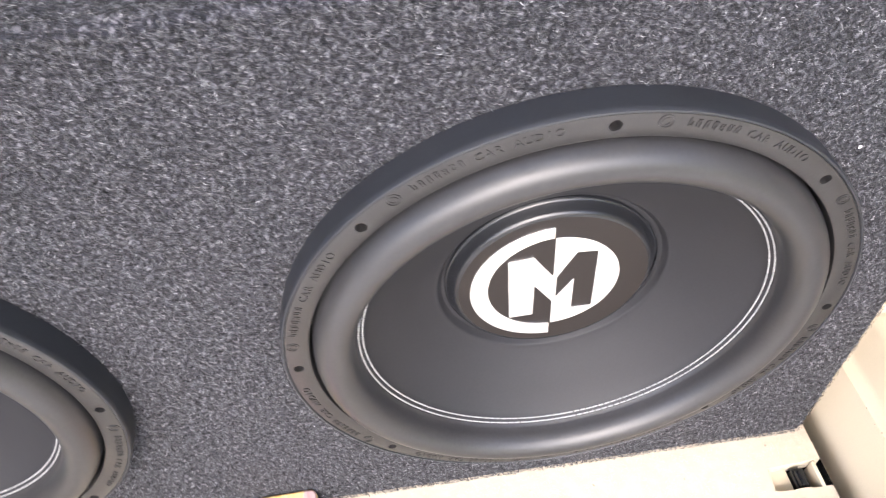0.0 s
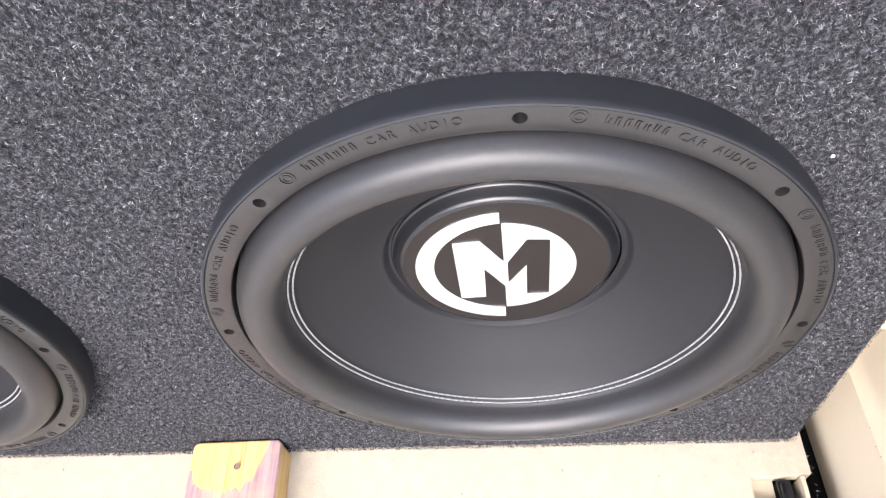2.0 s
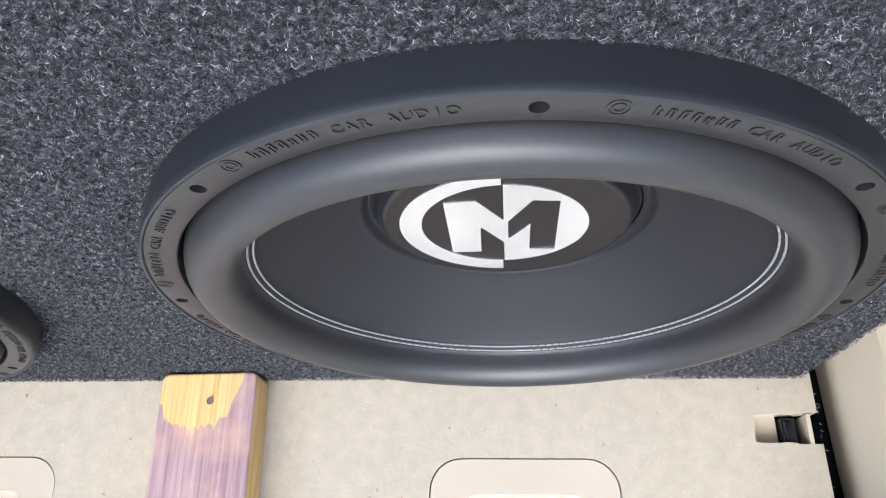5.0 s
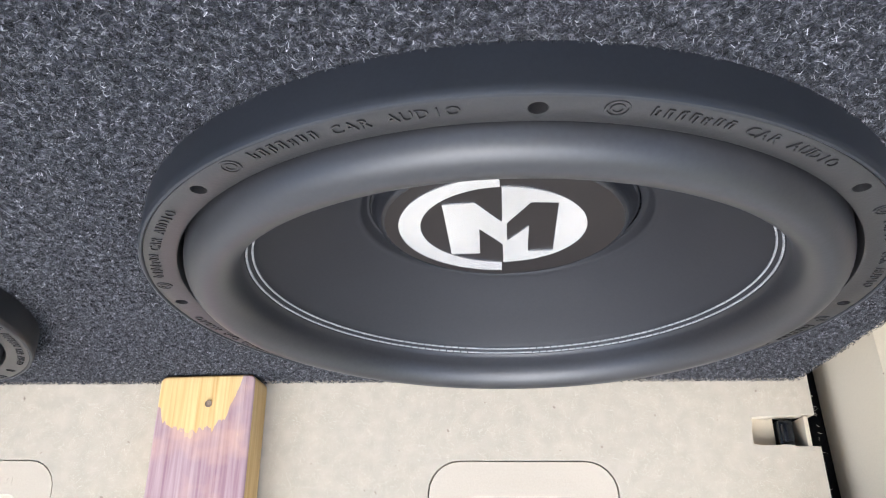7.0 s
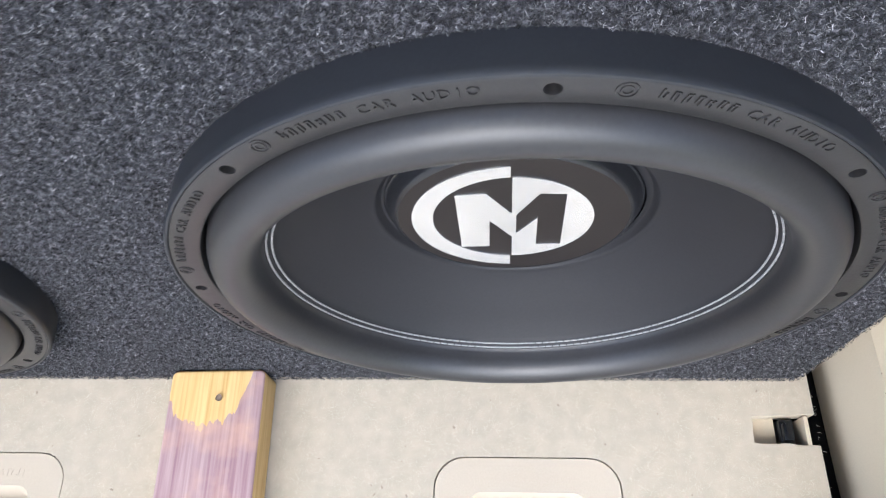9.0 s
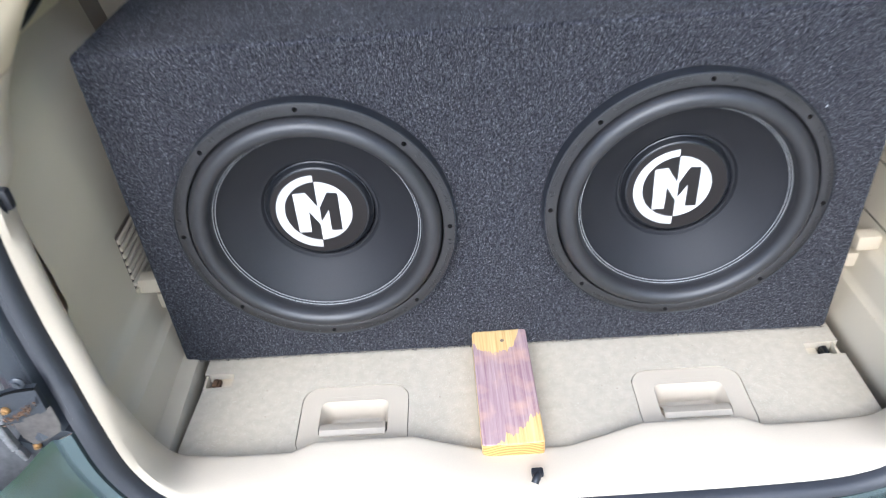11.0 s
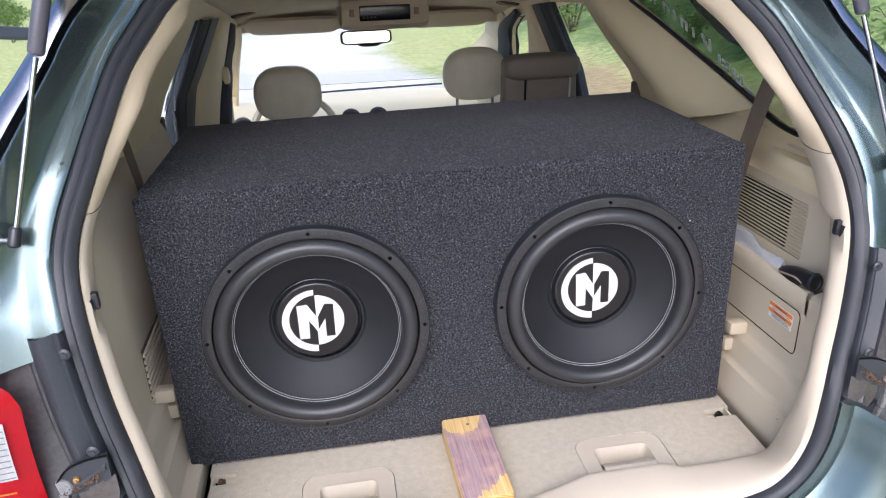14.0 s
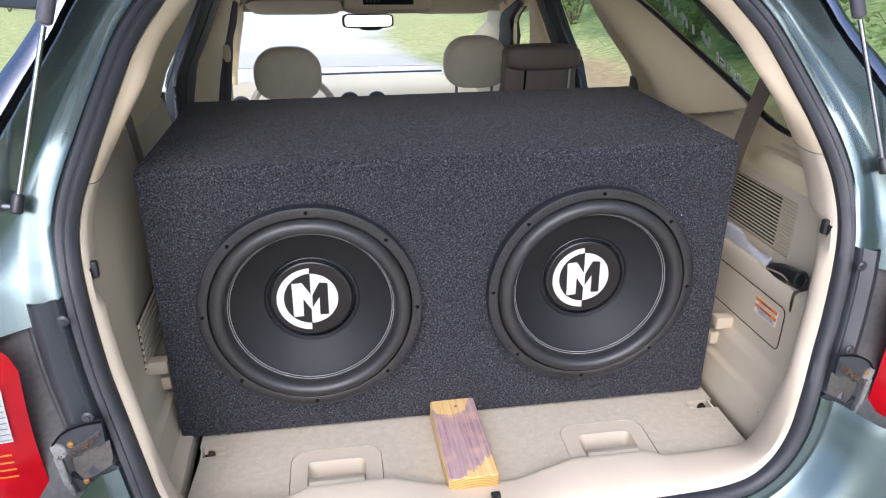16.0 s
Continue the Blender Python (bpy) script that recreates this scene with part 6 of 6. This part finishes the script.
    # two rows of lockstitch, one run of thread sewn over at the foot of the cone
    for r, y in ((0.1446, -0.0083), (0.1475, -0.0106)):
        st = bmesh.new()
        n = 168
        for k in range(n):
            a = 2 * math.pi * (k + (0.35 if r > 0.146 else 0.0)) / n
            over = abs((math.degrees(a) - 271) % 360 - (360 if (math.degrees(a) - 271) % 360 > 180 else 0)) < 7.5
            m = Matrix.Translation((r * math.cos(a), y, r * math.sin(a))) @ Matrix.Rotation(-a, 4, "Y")
            bmesh.ops.create_cone(st, cap_ends=True, segments=6, radius1=0.00066, radius2=0.00066, depth=0.0058 if over else 0.0046, matrix=m)
        part("stitching", st, THREAD, t, "white thread stitching")
    return t


w1 = subwoofer()
w1.matrix_basis = Matrix.Translation((WOOFERS[1][0], 0, WOOFERS[1][1])) @ Matrix.Rotation(radians(2.4), 4, "Y")
for ob in w1.children:
    if ob.name.startswith("dust_cap"):
        ob.location.x, ob.location.z = -0.0018, 0.0030
copy_thing(w1, Matrix.Translation((WOOFERS[0][0], 0, WOOFERS[0][1])) @ Matrix.Rotation(radians(1.3), 4, "Y"))

# the cap of the right-hand one is glued on slightly turned
for ob in w1.children:
    if ob.name.startswith("dust_cap"):
        ob.rotation_euler = (0, radians(-3.2), 0)

# ---- loose things ----
bl = thing("wood_block", "short pine board with worn purple stain, lying on the load floor", "wood block", at=(-0.0103, -0.1185, 0))
bm = plate(rounded(-0.0435, 0.0435, -0.1135, 0.1135, 0.006, 4), [], 0.0374, lambda u, v, w: (u, v, 0.038 + w))
bm.normal_update()
rims = [e for e in bm.edges if len(e.link_faces) == 2 and abs(abs(e.link_faces[0].normal.z) - abs(e.link_faces[1].normal.z)) > 0.5]
bmesh.ops.bevel(bm, geom=rims, offset=0.0028, segments=3, affect="EDGES", profile=0.6)
bl.rotation_euler = (0, 0, radians(1.2))
part("board", bm, WOOD, bl)
bm = lathe([(0.0001, 0), (0.0028, 0), (0.0032, -0.0006), (0.0030, -0.0012)], 12)
nail = part("nail_head", bm, mat("nail_brown", (0.22, 0.16, 0.11), 0.6, 0.1, 50, 0), bl, "sunken nail head", loc=(0.0035, 0.0875, 0.0384))
nail.rotation_euler = (radians(-90), 0, 0)

# crumpled white cloth in the right-hand tray
def cloth():
    rows = []
    for j in range(15):
        v = j / 14
        row = []
        for i in range(19):
            u = i / 18
            n1 = noise.noise((u * 4, v * 3, 0.3)) * 0.014 + noise.noise((u * 9, v * 7, 2.3)) * 0.006
            row.append((XC + 0.604 + 0.03 * v - 0.006 * math.sin(math.pi * v) + n1 * 0.3, 0.22 - 0.24 * u + 0.02 * v, 0.272 + 0.045 * math.sin(math.pi * min(1, v * 0.9)) * (1 - 0.45 * u ** 3) + n1))
        rows.append(row)
    bm = loft(rows)
    bmesh.ops.solidify(bm, geom=list(bm.faces), thickness=0.0015)
    return bm


cloth_ob = tagged(finish(cloth(), "cloth", CLOTH), "crumpled white cloth lying in the side tray", "cloth")
pouch = thing("tool_pouch", "black zipped pouch resting on the end of the side tray", "pouch", at=(XC + 0.612, -0.10, 0.289))
part("body", tube(spline([(0.006, 0.105, -0.014), (0.004, 0.06, 0.000), (0.0, 0.02, 0.010), (-0.002, -0.012, 0.017)], 4), [0.006, 0.011, 0.015, 0.017, 0.018, 0.0185, 0.0185, 0.018, 0.018, 0.0175, 0.017, 0.017, 0.016], 14), BLACK, pouch)
part("end_ring", loft([[(-0.002 + (0.015 + 0.004 * math.cos(b)) * math.cos(a) * 0.8, -0.013 + 0.004 * math.sin(b), 0.0175 + (0.015 + 0.004 * math.cos(b)) * math.sin(a)) for b in [k * math.pi / 3 for k in range(6)]] for a in [k * math.pi / 8 for k in range(16)]], closed_u=True, closed_v=True), RUBBER, pouch)
part("strap", tube(spline([(-0.012, 0.075, 0.002), (-0.017, 0.02, 0.014), (-0.014, 0.0, 0.006), (-0.010, 0.05, -0.004)], 4), 0.0022, 6), BELT, pouch)

# the body shell and its trims stand slightly turned and leaning against the load floor and the box on it
ON_FLOOR = ("load_floor", "floor_latch", "clip_pocket", "pocket_flap", "floor_clip", "sub_floor")
STANCE = pose(-0.0045, 0.005, -0.002, 0.0, 1.0, 1.3)
for ob in list(suv.children) + [cloth_ob, pouch]:
    if ob.name.split(".")[0] not in ON_FLOOR:
        ob.matrix_basis = STANCE @ ob.matrix_basis

# lint on the carpet, crumbs on the load floor, frayed floor edges
lint = bmesh.new()
bmesh.ops.create_icosphere(lint, subdivisions=1, radius=0.0011, matrix=Matrix.Translation((0.421, -0.0055, 0.402)) @ Matrix.Diagonal((1, 0.6, 1.3, 1)))
tagged(finish(lint, "lint_speck", CLOTH), "tiny white speck of lint on the carpet", "lint")


def crumbs():
    rng = random.Random(11)
    bm = bmesh.new()
    for k in range(70):
        x, y = rng.uniform(-0.46, 0.48), rng.uniform(-0.185, -0.012)
        if -0.07 < x < 0.05 or any(abs(x - h) < 0.092 and y < -0.07 for h in HANDLES):
            continue
        r = rng.uniform(0.0004, 0.0011)
        m = Matrix.Translation((x, y, r * 0.5)) @ Matrix.Rotation(rng.uniform(0, 6), 4, "Z") @ Matrix.Diagonal((r * rng.uniform(1, 2.2), r, r * 0.6, 1))
        bmesh.ops.create_icosphere(bm, subdivisions=1, radius=1, matrix=m)
    for k in range(34):
        z = rng.uniform(0.012, 0.046)
        r = rng.uniform(0.0003, 0.0008)
        m = Matrix.Translation((XC + 0.5505 + 0.006 * (z - 0.010) / 0.04, rng.uniform(-0.17, 0.0), z)) @ Matrix.Rotation(rng.uniform(0, 6), 4, "X") @ Matrix.Diagonal((r, r * rng.uniform(1, 3), r, 1))
        bmesh.ops.create_icosphere(bm, subdivisions=1, radius=1, matrix=m)
    return bm


tagged(finish(crumbs(), "crumbs", BELT), "scattered dark crumbs on the load floor", "debris", kind="stuff")


def frayed_edges():
    rng = random.Random(12)
    bm = bmesh.new()
    R, L = XC + 0.512, XC - 0.510
    for k in range(90):
        kind = rng.random()
        if kind < 0.55:
            p, d = Vector((R, rng.uniform(-0.19, -0.005), -0.002 * rng.random())), Vector((1, rng.uniform(-0.8, 0.8), rng.uniform(-0.3, 0.5)))
        elif kind < 0.8:
            p, d = Vector((L, rng.uniform(-0.19, -0.005), -0.002 * rng.random())), Vector((-1, rng.uniform(-0.8, 0.8), rng.uniform(-0.3, 0.5)))
        else:
            p, d = Vector((rng.uniform(R - 0.058, R), rng.choice((-0.038, -0.065)), 0)), Vector((rng.uniform(-1, 1), rng.uniform(-0.6, 0.6), 0.5))
        d = d.normalized() * (0.0005 + 0.0045 * rng.random() ** 3)
        s = d.cross(Vector((rng.uniform(-1, 1), rng.uniform(-1, 1), 1))).normalized() * 0.00016
        m = p + d * 0.55 + Vector((0, 0, rng.uniform(-0.0005, 0.0012)))
        vs = [bm.verts.new(q) for q in (p - s, p + s, m + s, m - s, p + d)]
        bm.faces.new(vs[:4])
        bm.faces.new((vs[3], vs[2], vs[4]))
    return bm


def floor_nap(count, seed):
    """Loose felt fibres lying on the load floor, clear of the latches and the board."""
    rng = np.random.default_rng(seed)
    x, y = rng.uniform(XC - 0.49, XC + 0.506, count), rng.uniform(-0.20, -0.002, count)
    keep = (np.abs(x + 0.0115) > 0.05) & ~((x > XC + 0.446) & (y < -0.030) & (y > -0.070)) & ~((x < XC - 0.445) & (y < -0.030) & (y > -0.066))
    for h in HANDLES:
        keep &= ~((np.abs(x - h) < 0.086) & (y < -0.075))
    x, y = x[keep], y[keep]
    n = len(x)
    a, bend = rng.uniform(0, 2 * math.pi, n), rng.normal(0, 1.6, n)
    length, width = rng.uniform(0.0016, 0.0055, n), rng.uniform(0.00005, 0.00014, n)
    verts = np.zeros((n, 6, 3))
    for k in range(3):
        z = 0.0004 + 0.0005 * math.sin(math.pi * (0.15 + 0.35 * k)) * rng.uniform(0.3, 1.4, n)
        sx, sy = -np.sin(a) * width, np.cos(a) * width
        verts[:, 2 * k] = np.stack([x + sx, y + sy, z], 1)
        verts[:, 2 * k + 1] = np.stack([x - sx, y - sy, z], 1)
        x, y, a = x + np.cos(a) * length / 2, y + np.sin(a) * length / 2, a + bend / 2
    faces = (np.arange(n)[:, None, None] * 6 + np.array([(0, 1, 3, 2), (2, 3, 5, 4)])[None]).reshape(-1, 4)
    me = bpy.data.meshes.new("felt_nap")
    me.from_pydata(verts.reshape(-1, 3).tolist(), [], faces.tolist())
    me.materials.append(NAP)
    ob = new("felt_nap", me)
    ob.parent = suv
    return tagged(ob, "loose beige felt fibres on the floor", kind="stuff")


floor_nap(30000, 17)
tagged(part("frayed_fibre", frayed_edges(), FLOORFELT, suv, "frayed felt edge", smooth=False), kind="stuff")
